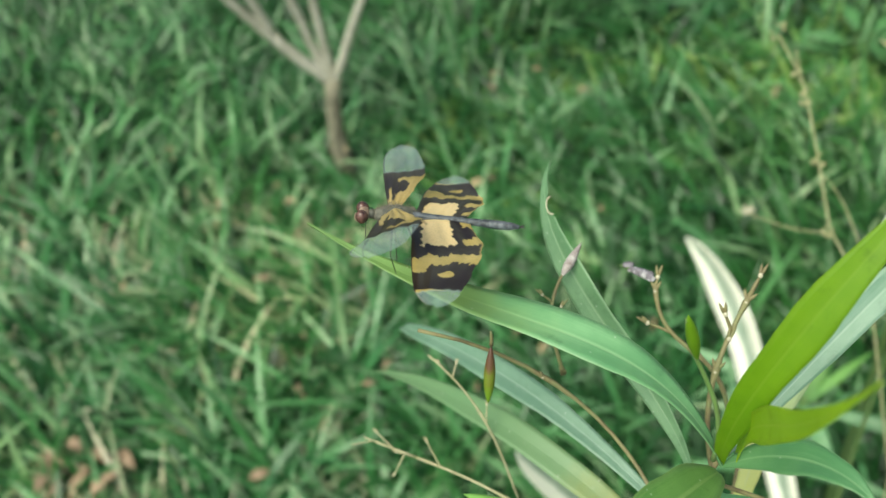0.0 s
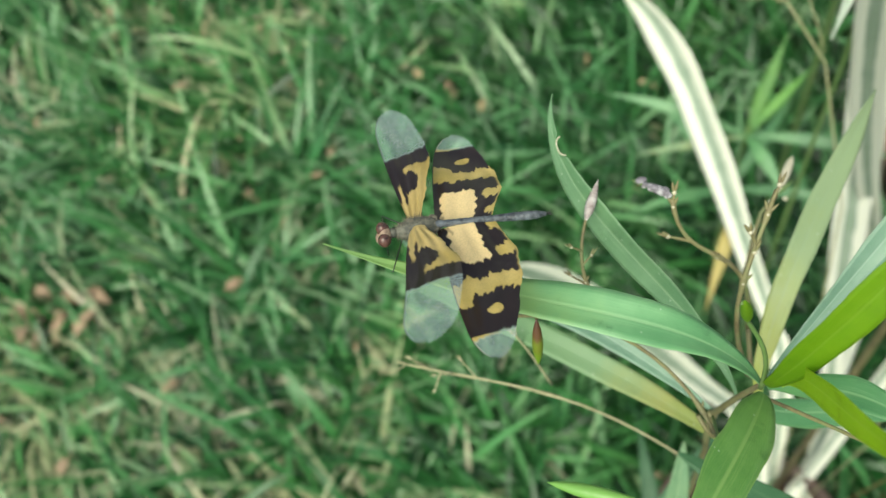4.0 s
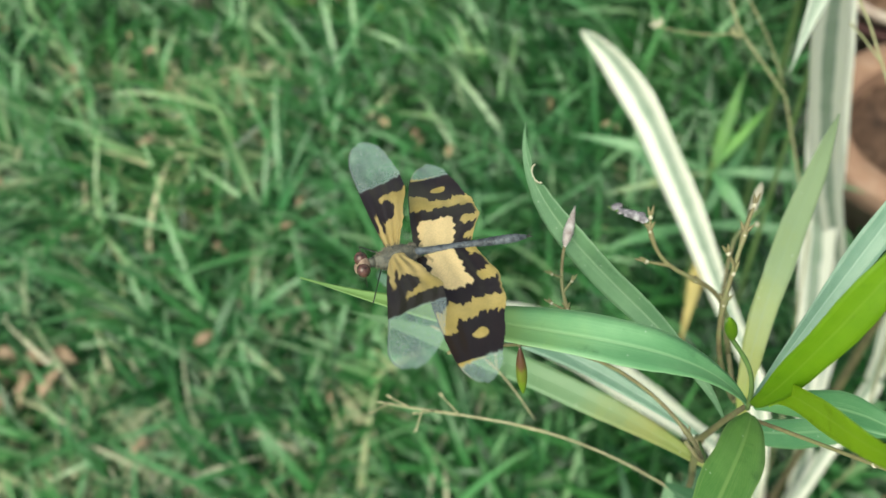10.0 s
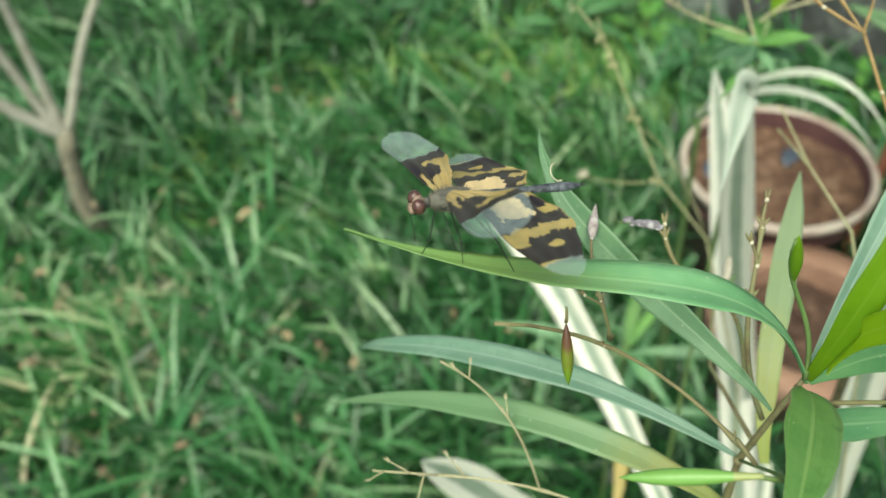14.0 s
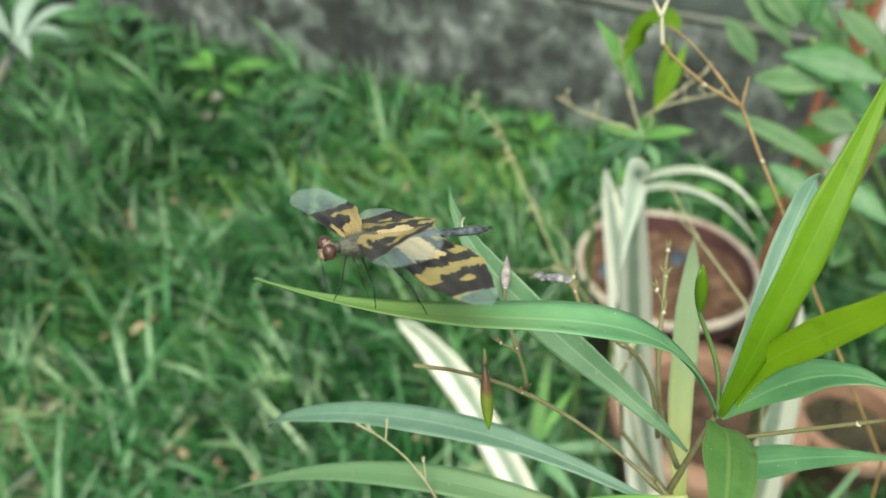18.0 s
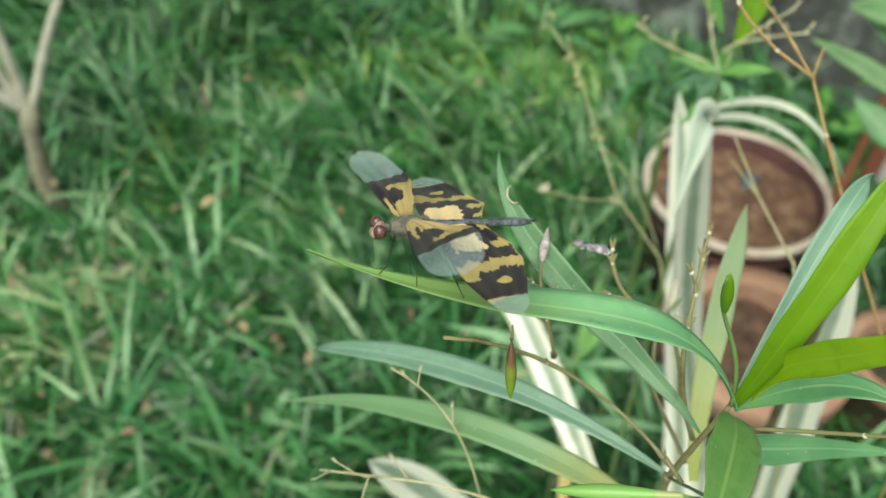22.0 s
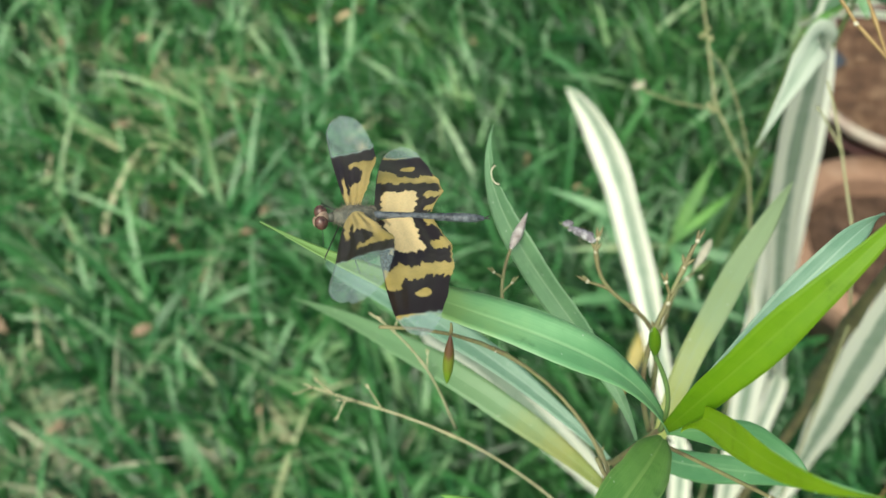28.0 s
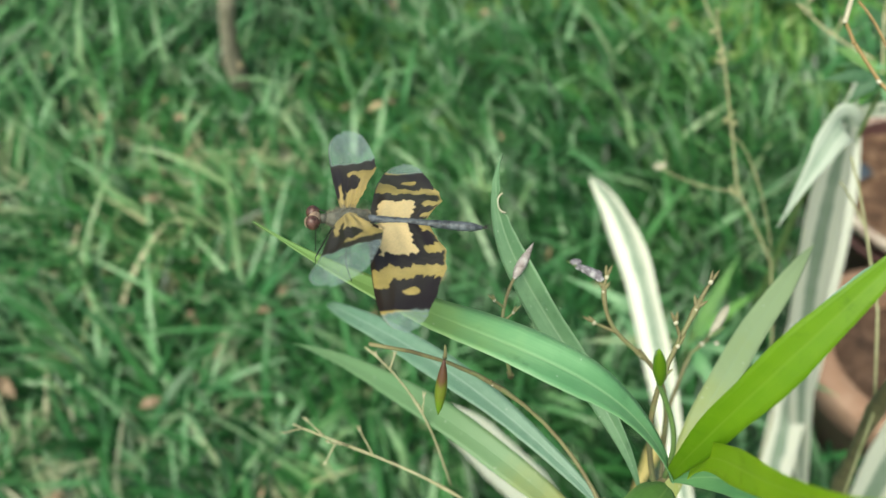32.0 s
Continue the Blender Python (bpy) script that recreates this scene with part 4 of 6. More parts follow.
def stalk(c, r0, r1, material, label, knots=(), sprigs=(), parent=plant):
    st = part("flower_stalk", tube(c, r0, r1, 18, 8, knots), material, parent, label)
    for s in knots:
        part("joint", ball(bez(c, s) + Vector((-0.0004, -0.0008, 0.0004)) * (r0 / 0.001), r0 * 0.6, (1, 1, 0.8), 8), JOINT, st)
        for q in (-1, 1):
            j = bez(c, s)
            part("bract", spindle(j, j + (bez_dir(c, s) + Vector((0.55 * q, -0.3 * q, 0.2))).normalized() * r0 * 4.5, r0 * 0.6, 5, 6, 0.4), material, st)
    for s, d, ln in sprigs:
        ln = ln * 0.85
        a = bez(c, s)
        b = a + Vector(d).normalized() * ln
        part("sprig", tube([a, a.lerp(b, 0.4) + Vector((0, 0, ln * 0.06)), a.lerp(b, 0.7), b], r1, r1 * 0.6, 6, 6), material, st)
        part("joint", ball(b, r1 * 1.2, (1, 1, 1.3), 8), JOINT, st)
        for q in (-1, 1):
            part("bract", spindle(b - (b - a) * 0.1, b + (b - a).normalized() * r1 * 5 + Vector((0.4 * q, 0.2, 0.4)) * r1 * 4, r1 * 0.9, 5, 6, 0.4), material, st)
    return st


stalk(PODSTEM, 0.0007, 0.0005, TWIG, "thin brown stalk that carries a hanging pod", (0.38, 0.8))
pod = part("seed_pod", spindle(POD_TOP, POD_END, 0.0016, 12, 10, 0.55), POD, plant, "brown and green hanging seed pod")
part("cap", tube([POD_TOP, Vector(POD_TOP) + Vector((0.0003, 0.0003, 0.0015)), Vector(POD_TOP) + Vector((0.0003, 0.0006, 0.003)), Vector(POD_TOP) + Vector((0.0002, 0.001, 0.0045))], 0.0006, 0.0003, 4, 6), TWIG, pod)
stalk(TWIG_L, 0.0005, 0.00032, STRAW, "dry branching twig", (0.5, 0.8), ((0.74, (-0.4, 0.6, 0.7), 0.012), (0.82, (-0.8, -0.1, 0.7), 0.010), (0.86, (-0.5, -0.6, -0.6), 0.010), (0.90, (-0.7, 0.5, 0.6), 0.010), (0.97, (-0.8, -0.4, 0.4), 0.008)))
stalk(TWIG_M, 0.00042, 0.0003, STRAW, "dry side twig", (0.6,), ((0.9, (-0.5, 0.3, 0.8), 0.004), (0.85, (0.3, 0.5, 0.7), 0.006), (0.55, (0.1, 0.5, 0.8), 0.008)))
s_b = stalk(BUD_STEM, 0.0006, 0.0004, TWIG, "thin stalk with a pinkish bud", (0.0, 0.35), ((0.3, (-0.7, 0.5, 0.5), 0.007), (0.5, (0.6, 0.3, 0.5), 0.005), (0.62, (-0.6, 0.1, 0.7), 0.005)))
part("bud", spindle(bez(BUD_STEM, 0.80), bez(BUD_STEM, 1.0) + Vector((0.0005, 0.001, 0.001)), 0.0015, 10, 8, 0.4, 1.0), BUD, s_b, "pinkish closed bud")
s_c = stalk(STALK, 0.0008, 0.0006, TWIG, "jointed brown flower stalk with a withered flower", (0.5, 0.97), ((0.72, (-0.8, 0.3, 0.25), 0.009), (0.98, (0.2, 0.5, 0.6), 0.004)))
WF_A, WF_B = Vector(WITHER_A), Vector(WITHER_B)
part("withered_flower", spindle(WF_A, WF_A.lerp(WF_B, 0.75) + Vector((0, 0, 0.0006)), 0.0015, 10, 8, 0.35), WITHER, s_c, "withered grey-purple flower")
for q in range(6):
    part("withered_petal", ball(WF_A.lerp(WF_B, 0.12 + 0.13 * q) + Vector((0.0005 * (q % 2), 0.0006 * (q % 3) - 0.0006, 0.0007 * (q % 2) - 0.0002)), 0.0010 + 0.0004 * (q % 2), (1.4, 0.9, 0.6), 8), WITHER, s_c)
part("green_tip", spindle(WF_A.lerp(WF_B, 0.6), WF_B, 0.0007, 6, 6, 0.3), STEM, s_c)
s_d = stalk(STALK_B, 0.0009, 0.0006, TWIG, "upright jointed flower stalk", (0.55, 0.9), ((0.6, (0.4, 0.5, 0.7), 0.008), (0.75, (-0.3, 0.3, 0.8), 0.007), (0.95, (0.5, 0.6, 0.5), 0.006)))
part("husk", spindle(HUSK_A, HUSK_B, 0.0019, 10, 10, 0.6, 0.6), JOINT, s_d, "dry pale husk")
HN, HA = Vector(HUSK_N), Vector(HUSK_A)
part("husk_stalk", tube([(0.060, 0.142, 1.150), HN + Vector((-0.012, -0.02, -0.01)), HN + Vector((-0.004, -0.006, -0.004)), HN, HN.lerp(HA, 0.6), HA], 0.0009, 0.0007, 5, 8), TWIG, s_d)
for q in (-1, 1):
    part("bract", spindle(HA, HA + Vector((0.004 + 0.003 * q, 0.003, 0.003 * q + 0.001)), 0.0009, 6, 6, 0.4), STEM, s_d)
    part("joint", ball(HA + Vector((0.003 * q, -0.002, -0.001)), 0.0011, (1, 1, 0.8), 8), JOINT, s_d)
s_e = part("bud_stalk", tube(BUDSTEM, 0.0007, 0.0005, 12, 8), STEM, plant)
part("green_bud", spindle(bez(BUDSTEM, 0.66), bez(BUDSTEM, 1.03), 0.0015, 10, 10, 0.5), BRIGHT, s_e, "plump green bud")


# ---- dragonfly ----
def chitin(name, a, b, scale=300, rough=0.4):
    return rough_material(name, [(0.35, a), (0.65, b)], scale, rough, 0.3, 0.0002)


EYE_RED = chitin("eye_red_brown", (0.016, 0.012, 0.012), (0.15, 0.07, 0.055), 700, 0.22)
THORAX = chitin("thorax_olive", (0.045, 0.047, 0.04), (0.16, 0.155, 0.12), 700, 0.7)
ABDOMEN = chitin("abdomen_blue_black", (0.022, 0.026, 0.033), (0.15, 0.17, 0.19), 650, 0.45)
FUR = chitin("fur_brown", (0.10, 0.09, 0.065), (0.27, 0.235, 0.17), 900, 0.8)
FACE = chitin("face_pale", (0.12, 0.075, 0.05), (0.46, 0.33, 0.24), 600, 0.5)
LEG = chitin("leg_black", (0.01, 0.01, 0.01), (0.03, 0.028, 0.025), 400, 0.4)


def wing_material():
    m, n, l, p = mat("wing_membrane")
    at = n.new("ShaderNodeAttribute")
    at.attribute_name = "pattern"
    sep = n.new("ShaderNodeSeparateColor")
    l.new(at.outputs["Color"], sep.inputs[0])
    uv = n.new("ShaderNodeUVMap")
    vo = n.new("ShaderNodeTexVoronoi")
    vo.feature = "DISTANCE_TO_EDGE"
    vo.inputs["Scale"].default_value = 1.0
    mp = n.new("ShaderNodeMapping")
    mp.inputs["Scale"].default_value = (46, 20, 1)
    l.new(uv.outputs[0], mp.inputs[0])
    l.new(mp.outputs[0], vo.inputs["Vector"])
    vein = ramp_out(n, l, vo.outputs["Distance"], 0.09, 0.03)
    nz = tex(n, l, "Noise", 130, 2, 0.5)
    amber = mix(n, l, ramp_out(n, l, nz.outputs[0], 0.2, 0.8), (0.47, 0.34, 0.09), (0.66, 0.49, 0.18))
    amber = mix(n, l, sep.outputs[2], amber, (0.95, 0.70, 0.37))
    c = mix(n, l, ramp_out(n, l, sep.outputs[0], 0.18, 0.82), amber, mix(n, l, nz.outputs[0], (0.010, 0.008, 0.010), (0.045, 0.030, 0.028)))
    c = mix(n, l, sep.outputs[1], c, (0.60, 0.74, 0.76))
    c = mix(n, l, math_node(n, l, "MULTIPLY", vein, 0.10), c, (0.05, 0.04, 0.03))
    l.new(c, p.inputs["Base Color"])
    p.inputs["Roughness"].default_value = 0.32
    p.inputs["Specular IOR Level"].default_value = 0.6
    bump(n, l, vein, p, 0.03, 0.0001)
    clear = n.new("ShaderNodeBsdfTransparent")
    clear.inputs[0].default_value = (0.93, 0.95, 0.95, 1)
    trl = n.new("ShaderNodeBsdfTranslucent")
    l.new(c, trl.inputs[0])
    m1 = n.new("ShaderNodeMixShader")
    m1.inputs[0].default_value = 0.3
    l.new(p.outputs[0], m1.inputs[1])
    l.new(trl.outputs[0], m1.inputs[2])
    m2 = n.new("ShaderNodeMixShader")
    l.new(math_node(n, l, "MULTIPLY", sep.outputs[1], math_node(n, l, "SUBTRACT", 0.73, math_node(n, l, "MULTIPLY", vein, 0.08))), m2.inputs[0])
    l.new(m1.outputs[0], m2.inputs[1])
    l.new(clear.outputs[0], m2.inputs[2])
    l.new(m2.outputs[0], n["Material Output"].inputs[0])
    return m


WING = wing_material()


def soft(x, a, b):
    t = min(1, max(0, (x - a) / (b - a)))
    return t * t * (3 - 2 * t)


def band(x, a, b, e=0.015):
    return soft(x, a - e, a + e) * (1 - soft(x, b - e, b + e))


def hind_pattern(s, c, z):
    """Black, clear and cream shares at s along and c across a hind wing."""
    j = 0.035 * noise.noise((c * 6, z, s * 2.5)) + 0.034 * noise.noise((c * 19, z, s * 6)) + 0.018 * noise.noise((c * 42, z, s * 11))
    h = 0.07 * noise.noise((c * 2, z + 5, s * 13)) + 0.05 * noise.noise((c * 5, z + 2, s * 30))
    q, u = s + j, c + h
    k = (1 - soft(u, 0.09, 0.14)) * (1 - soft(q, 0.42, 0.45))
    k = max(k, band(q, -0.2, 0.05) * band(u, 0.05, 0.2) * 0.5)
    k = max(k, band(u, 0.63, 1.2, 0.02) * (1 - soft(q, 0.33, 0.36)))
    for a, b, w in ((0.03, 0.10, 0.80), (0.20, 0.285, 0.72)):
        k *= 1 - band(q, a, b, 0.012) * soft(u, w, w + 0.06)
    k = max(k, band(q, 0.305, 0.425))
    dip = 0.07 * (1 - soft(u, 0.2, 0.34))
    k = max(k, soft(q, 0.535 + dip, 0.565 + dip) * (1 - soft(s, 0.83, 0.85)))
    k *= soft(math.hypot((s - 0.685) / 0.034, (u - 0.58) / 0.13), 0.8, 1.2)
    k *= 1 - 0.7 * soft(c, 0.955, 0.99) * (1 - soft(s, 0.5, 0.6))
    clear = soft(s + 0.05 * (c - 0.5) + 0.3 * j, 0.835, 0.86) * soft(c, 0.012, 0.035)
    k = max(k, 1 - soft(c, 0.01, 0.03))
    cream = (1 - soft(q, 0.30, 0.35)) * band(u, 0.06, 0.72, 0.04)
    return k, clear, cream


def fore_pattern(s, c, z):
    """Black, clear and cream shares at s along and c across a forewing."""
    j = 0.03 * noise.noise((c * 5, z + 3, s * 4)) + 0.022 * noise.noise((c * 18, z, s * 9))
    h = 0.09 * noise.noise((c * 2, z + 1, s * 11)) + 0.04 * noise.noise((c * 4, z, s * 27))
    q, u = s + j, c + h
    end = 0.535 + 0.05 * c
    k = (1 - soft(u, 0.24 + 0.1 * soft(s, 0.15, 0.4), 0.38 + 0.1 * soft(s, 0.15, 0.4))) * soft(q, 0.10, 0.2)
    k = max(k, soft(q, 0.425, 0.455))
    k = max(k, 1 - soft(math.hypot((q - 0.30) / 0.085, (u - 0.50) / 0.21), 0.8, 1.15))
    k *= 1 - soft(u, 0.80, 0.9) * (1 - soft(q, 0.44, 0.48))
    k *= 1 - 0.8 * band(u, 0.10, 0.22, 0.03) * band(q, 0.05, 0.30, 0.04)
    clear = soft(s + 0.4 * j, end - 0.01, end + 0.015) * soft(c, 0.012, 0.035)
    k = max(k, 1 - soft(c, 0.01, 0.03))
    return max(k, 0.34), clear, 0.25 * (1 - soft(s, 0.2, 0.4))


def along(x, knots):
    """A smooth value at x between knots (place, value)."""
    for (a, p), (b, q) in zip(knots, knots[1:]):
        if x <= b:
            return p + (q - p) * soft(x, a, b) * 0.5 + (q - p) * 0.5 * (x - a) / (b - a)
    return knots[-1][1]


HIND_WIDTH = [(0, 0.84), (0.28, 1.0), (0.48, 0.93), (0.66, 0.77), (0.84, 0.60), (1.0, 0.50)]
FORE_WIDTH = [(0, 0.30), (0.22, 0.66), (0.45, 0.97), (0.6, 1.0), (0.82, 0.90), (1.0, 0.78)]


def wing(name, root, tip, chord_dir, chord, hind, parent, z, bow=0.0):
    """A wing whose front edge runs from root to tip; chord_dir points to its rear edge."""
    bm = bmesh.new()
    uvl = bm.loops.layers.uv.new("UVMap")
    col = bm.verts.layers.float_color.new("pattern")
    root, tip = Vector(root), Vector(tip)
    span = tip - root
    ch = Vector(chord_dir)
    ch = (ch - span * (ch.dot(span) / span.length_squared)).normalized()
    nn = span.cross(ch).normalized()
    ns, nc = 84, 40
    f = hind_pattern if hind else fore_pattern
    grid = []
    for i in range(ns + 1):
        s = i / ns
        w = along(s, HIND_WIDTH if hind else FORE_WIDTH) * chord
        e = max(0, (s - 0.78) / 0.22)
        h = max(0.0, 1 - e**2.3) ** 0.5
        ragged = 0.00025 * noise.noise((s * 34, z, 2)) + (0.00012 * math.sin(s * 30) * soft(s, 0.05, 0.2) * (1 - soft(s, 0.5, 0.7)) if hind else 0)
        row = []
        for k in range(nc + 1):
            c = k / nc
            x = w * (0.5 + (c - 0.5) * h) + ragged * c * h - 0.0007 * math.sin(s * math.pi) * (1 - c)
            wv = 0.00030 * math.sin(c * 22) * (1 - s) * soft(s, 0, 0.1) + bow * math.sin(s * math.pi) * 0.6 + 0.0005 * math.sin(s * 9 + c * 3) + 0.0004 * math.sin(c * math.pi)
            v = bm.verts.new(root + span * s + ch * x + nn * wv)
            a, b, d = f(s, c, z)
            v[col] = (a, b, d, 1)
            row.append(v)
        grid.append(row)
    for i in range(ns):
        for k in range(nc):
            q = bm.faces.new((grid[i][k], grid[i][k + 1], grid[i + 1][k + 1], grid[i + 1][k]))
            for lp, (m, n) in zip(q.loops, ((i, k), (i, k + 1), (i + 1, k + 1), (i + 1, k))):
                lp[uvl].uv = (m / ns, n / nc)
    return part(name, bm, WING, parent)


HEAD, THX, TAIL = Vector((-0.0425, 0.1676, 1.2735)), Vector((-0.0325, 0.1695, 1.2735)), Vector((-0.0033, 0.1656, 1.2675))


def dragonfly():
    root = thing("dragonfly", "dragonfly with amber and black patterned wings perched on a leaf", "dragonfly", at=THX)
    off = lambda p: Vector(p) - THX
    hd = part("head", ball(off(HEAD), 0.0020, (0.75, 1.2, 0.95), 16), FACE, root, "small pale head between large eyes")
    for sgn in (-1, 1):
        part("eye", ball(off(HEAD + Vector((-0.0004, sgn * 0.0016, 0.0004))), 0.00175, (0.95, 0.95, 1.1), 20), EYE_RED, hd, "glossy eye, red-brown above and pale below")
    part("face", ball(off(HEAD + Vector((-0.0017, 0, -0.0010))), 0.0013, (0.75, 1.15, 0.95), 12), FACE, hd)
    part("jaw", ball(off(HEAD + Vector((-0.0012, 0, -0.0021))), 0.0010, (0.8, 1.2, 0.6), 10), LEG, hd)
    part("neck", tube([off(HEAD + Vector((0.0008, 0.0002, -0.0004))), off(HEAD + Vector((0.0026, 0.0005, -0.0008)))], 0.0011, 0.0013, 1, 10), THORAX, hd)
    part("thorax", spindle(off(HEAD + Vector((0.0016, 0.0003, -0.0006))), off((-0.0282, 0.1684, 1.2702)), 0.0029, 14, 14, 0.5, 0.62), THORAX, root, "furry olive-brown thorax")
    for sgn in (-1, 1):
        for q in range(2):
            w0 = off((-0.0362 + 0.0055 * q, 0.1686 + sgn * 0.0014, 1.2726 - 0.0012 * q))
            part("wing_joint", ball(w0, 0.0009, (1.5, 1.2, 0.7), 8), FUR, root)
    fuzz, rng = bmesh.new(), random.Random(12)
    a, b = off(HEAD + Vector((0.0016, 0.0003, -0.0006))), off((-0.0282, 0.1684, 1.2702))
    for _ in range(520):
        q, ang = rng.uniform(0.08, 0.95), rng.uniform(0, 6.283)
        d = Vector((rng.uniform(-0.3, 0.3), math.cos(ang), math.sin(ang))).normalized()
        p = a.lerp(b, q) + d * 0.0028 * math.sin(min(q / 0.5, (1 - q) / 0.5) * math.pi / 2) ** 0.62
        tip = p + (d + Vector((rng.uniform(-0.5, 0.5), rng.uniform(-0.3, 0.3), rng.uniform(-0.3, 0.3)))) * rng.uniform(0.0006, 0.0014)
        e = d.cross(Vector((1, 0.2, 0.1))).normalized() * 0.00007
        f = d.cross(e).normalized() * 0.00007
        vs = [fuzz.verts.new(p + e), fuzz.verts.new(p - e * 0.5 + f), fuzz.verts.new(p - e * 0.5 - f), fuzz.verts.new(tip)]
        for m in ((0, 1, 3), (1, 2, 3), (2, 0, 3)):
            fuzz.faces.new([vs[i] for i in m])
    part("fur", fuzz, FUR, root, "short pale brown fur of the thorax")
    ab = [off((-0.0340, 0.1683, 1.2722)), off((-0.0245, 0.1678, 1.2704)), off((-0.0140, 0.1668, 1.2688)), off(TAIL)]
    bm, pts = bmesh.new(), [bez(ab, i / 60) for i in range(61)]
    tube_into(bm, pts, [0.00105 * (1.15 - 0.3 * soft(i, 0, 16) + 0.25 * soft(i, 34, 50) - 0.55 * soft(i, 54, 60)) * (1 - 0.10 * (abs((i % 6) - 3) > 2)) for i in range(61)], 14)
    body = part("abdomen", bm, ABDOMEN, root, "slender blue-black abdomen of ringed segments")
    for sgn in (-1, 1):
        part("tail_appendage", spindle(ab[3], ab[3] + Vector((0.0017, sgn * 0.0006, 0.0002)), 0.00022, 6, 6, 0.4), LEG, body)
    wing("forewing", off((-0.0365, 0.1702, 1.2722)), off((-0.0418, 0.2112, 1.2595)), (1, 0.13, 0.0), 0.0112, False, root, 1)
    wing("hindwing", off((-0.0303, 0.1694, 1.2704)), off((-0.0257, 0.2028, 1.2543)), (1, -0.13, 0.01), 0.0170, True, root, 2, 0.0006)
    wing("forewing", off((-0.0365, 0.1670, 1.2735)), off((-0.0412, 0.1312, 1.2935)), (1, -0.06, 0.29), 0.0136, False, root, 3)
    wing("hindwing", off((-0.0303, 0.1668, 1.2704)), off((-0.0273, 0.1287, 1.2813)), (1, -0.02, -0.09), 0.0170, True, root, 4, -0.0006)
    for i, (dx, s) in enumerate(((-0.007, 0.10), (-0.003, 0.16), (0.001, 0.24))):
        for sgn in (-1, 1):
            a = THX + Vector((-0.006 + 0.003 * i, sgn * 0.0015, -0.003))
            foot = bez(LA, 1 - s) + Vector((0, sgn * 0.0022, 0.0012))
            knee = a.lerp(foot, 0.45) + Vector((-0.002 + 0.0015 * i, sgn * 0.006, 0.002))
            part("leg", tube([off(a), off(a.lerp(knee, 0.9)), off(knee), off(knee.lerp(foot, 0.1)), off(foot)], 0.00017, 0.0001, 4, 6), LEG, root)
    return root


fly = dragonfly()


# ---- more plants ----
def leaf_to(parent, base, tip, width, material, rise=0.15, face=(-0.2, -0.5, 0.9), label="", seed=0, fold=0.2, n=14, k=4, mid=None, peak=0.45):
    a, b = Vector(base), Vector(tip)
    ln = (b - a).length
    m = Vector(mid) if mid else a.lerp(b, 0.5) + Vector((0, 0, rise * ln))
    c = [a, a.lerp(m, 0.7), b.lerp(m, 0.7), b]
    return part("leaf", blade(c, width, face, fold, peak, 0.14, 0.06, n=n, k=k, seed=seed), material, parent, label)


second = thing("wild_petunia", "second green narrow-leaved plant with a yellowing leaf, in the grass", "plant")
N3 = Vector((0.311, 0.556, 0.556))
part("stem", tube([N3 + Vector((0, 0, 0.02)), N3 + Vector((0.01, 0.01, -0.2)), N3 + Vector((0.03, 0.03, -0.4)), (0.36, 0.60, -0.01)], 0.0022, 0.0032, 12, 8, (0.33, 0.7)), STEM, second)
for i, (tip, w, m, r) in enumerate((((0.167, 0.652, 0.573), 0.017, GREEN, 0.12), ((0.374, 0.632, 0.629), 0.016, WEED, 0.05), ((0.455, 0.465, 0.575), 0.016, GREEN, 0.15), ((0.181, 0.580, 0.532), 0.012, AGING, 0.05), ((0.33, 0.474, 0.540), 0.017, GREEN, 0.2), ((0.40, 0.60, 0.60), 0.012, WEED, 0.1))):
    leaf_to(second, N3, tip, w, m, r, seed=20 + i)
leaf_to(second, (0.290, 0.50, 0.520), (0.217, 0.386, 0.460), 0.016, YELLOWED, 0.1, label="yellowed drooping leaf", seed=30)
N3B = N3 + Vector((0.012, 0.012, -0.16))
for i in range(5):
    a = 0.7 + i * 1.26
    leaf_to(second, N3B, N3B + Vector((0.15 * math.cos(a), 0.15 * math.sin(a), 0.03)), 0.017, GREEN, 0.15, seed=40 + i)

third = thing("wild_petunia", "taller flowering plant with bright young leaves and dry seed sprigs", "plant")
N4 = Vector((0.293, 0.450, 1.062))
part("stem", tube([N4 + Vector((0.008, 0.004, 0.016)), N4 + Vector((0.004, 0, -0.2)), (0.33, 0.45, 0.5), (0.34, 0.44, -0.01)], 0.0014, 0.0028, 14, 8, (0.3, 0.6)), STEM, third)
for i, (a, tip, w, m) in enumerate((((0.3051, 0.4541, 1.0796), (0.3281, 0.4621, 1.1281), 0.0115, BRIGHT), ((0.3038, 0.4554, 1.0796), (0.3186, 0.4716, 1.1308), 0.0095, BRIGHT), ((0.2998, 0.4675, 1.0849), (0.2822, 0.5161, 1.1322), 0.0162, WEED), (N4, (0.2660, 0.4743, 1.0660), 0.0108, MATTE), (N4, (0.3213, 0.4270, 1.0741), 0.0108, WEED), (N4, (0.3308, 0.4405, 1.0620), 0.0121, MATTE), (N4, (0.2714, 0.4405, 1.0471), 0.0108, SHADED_LEAF), (N4, (0.3213, 0.4783, 1.0647), 0.0135, WEED))):
    leaf_to(third, a, tip, w, m, 0.12, seed=50 + i)
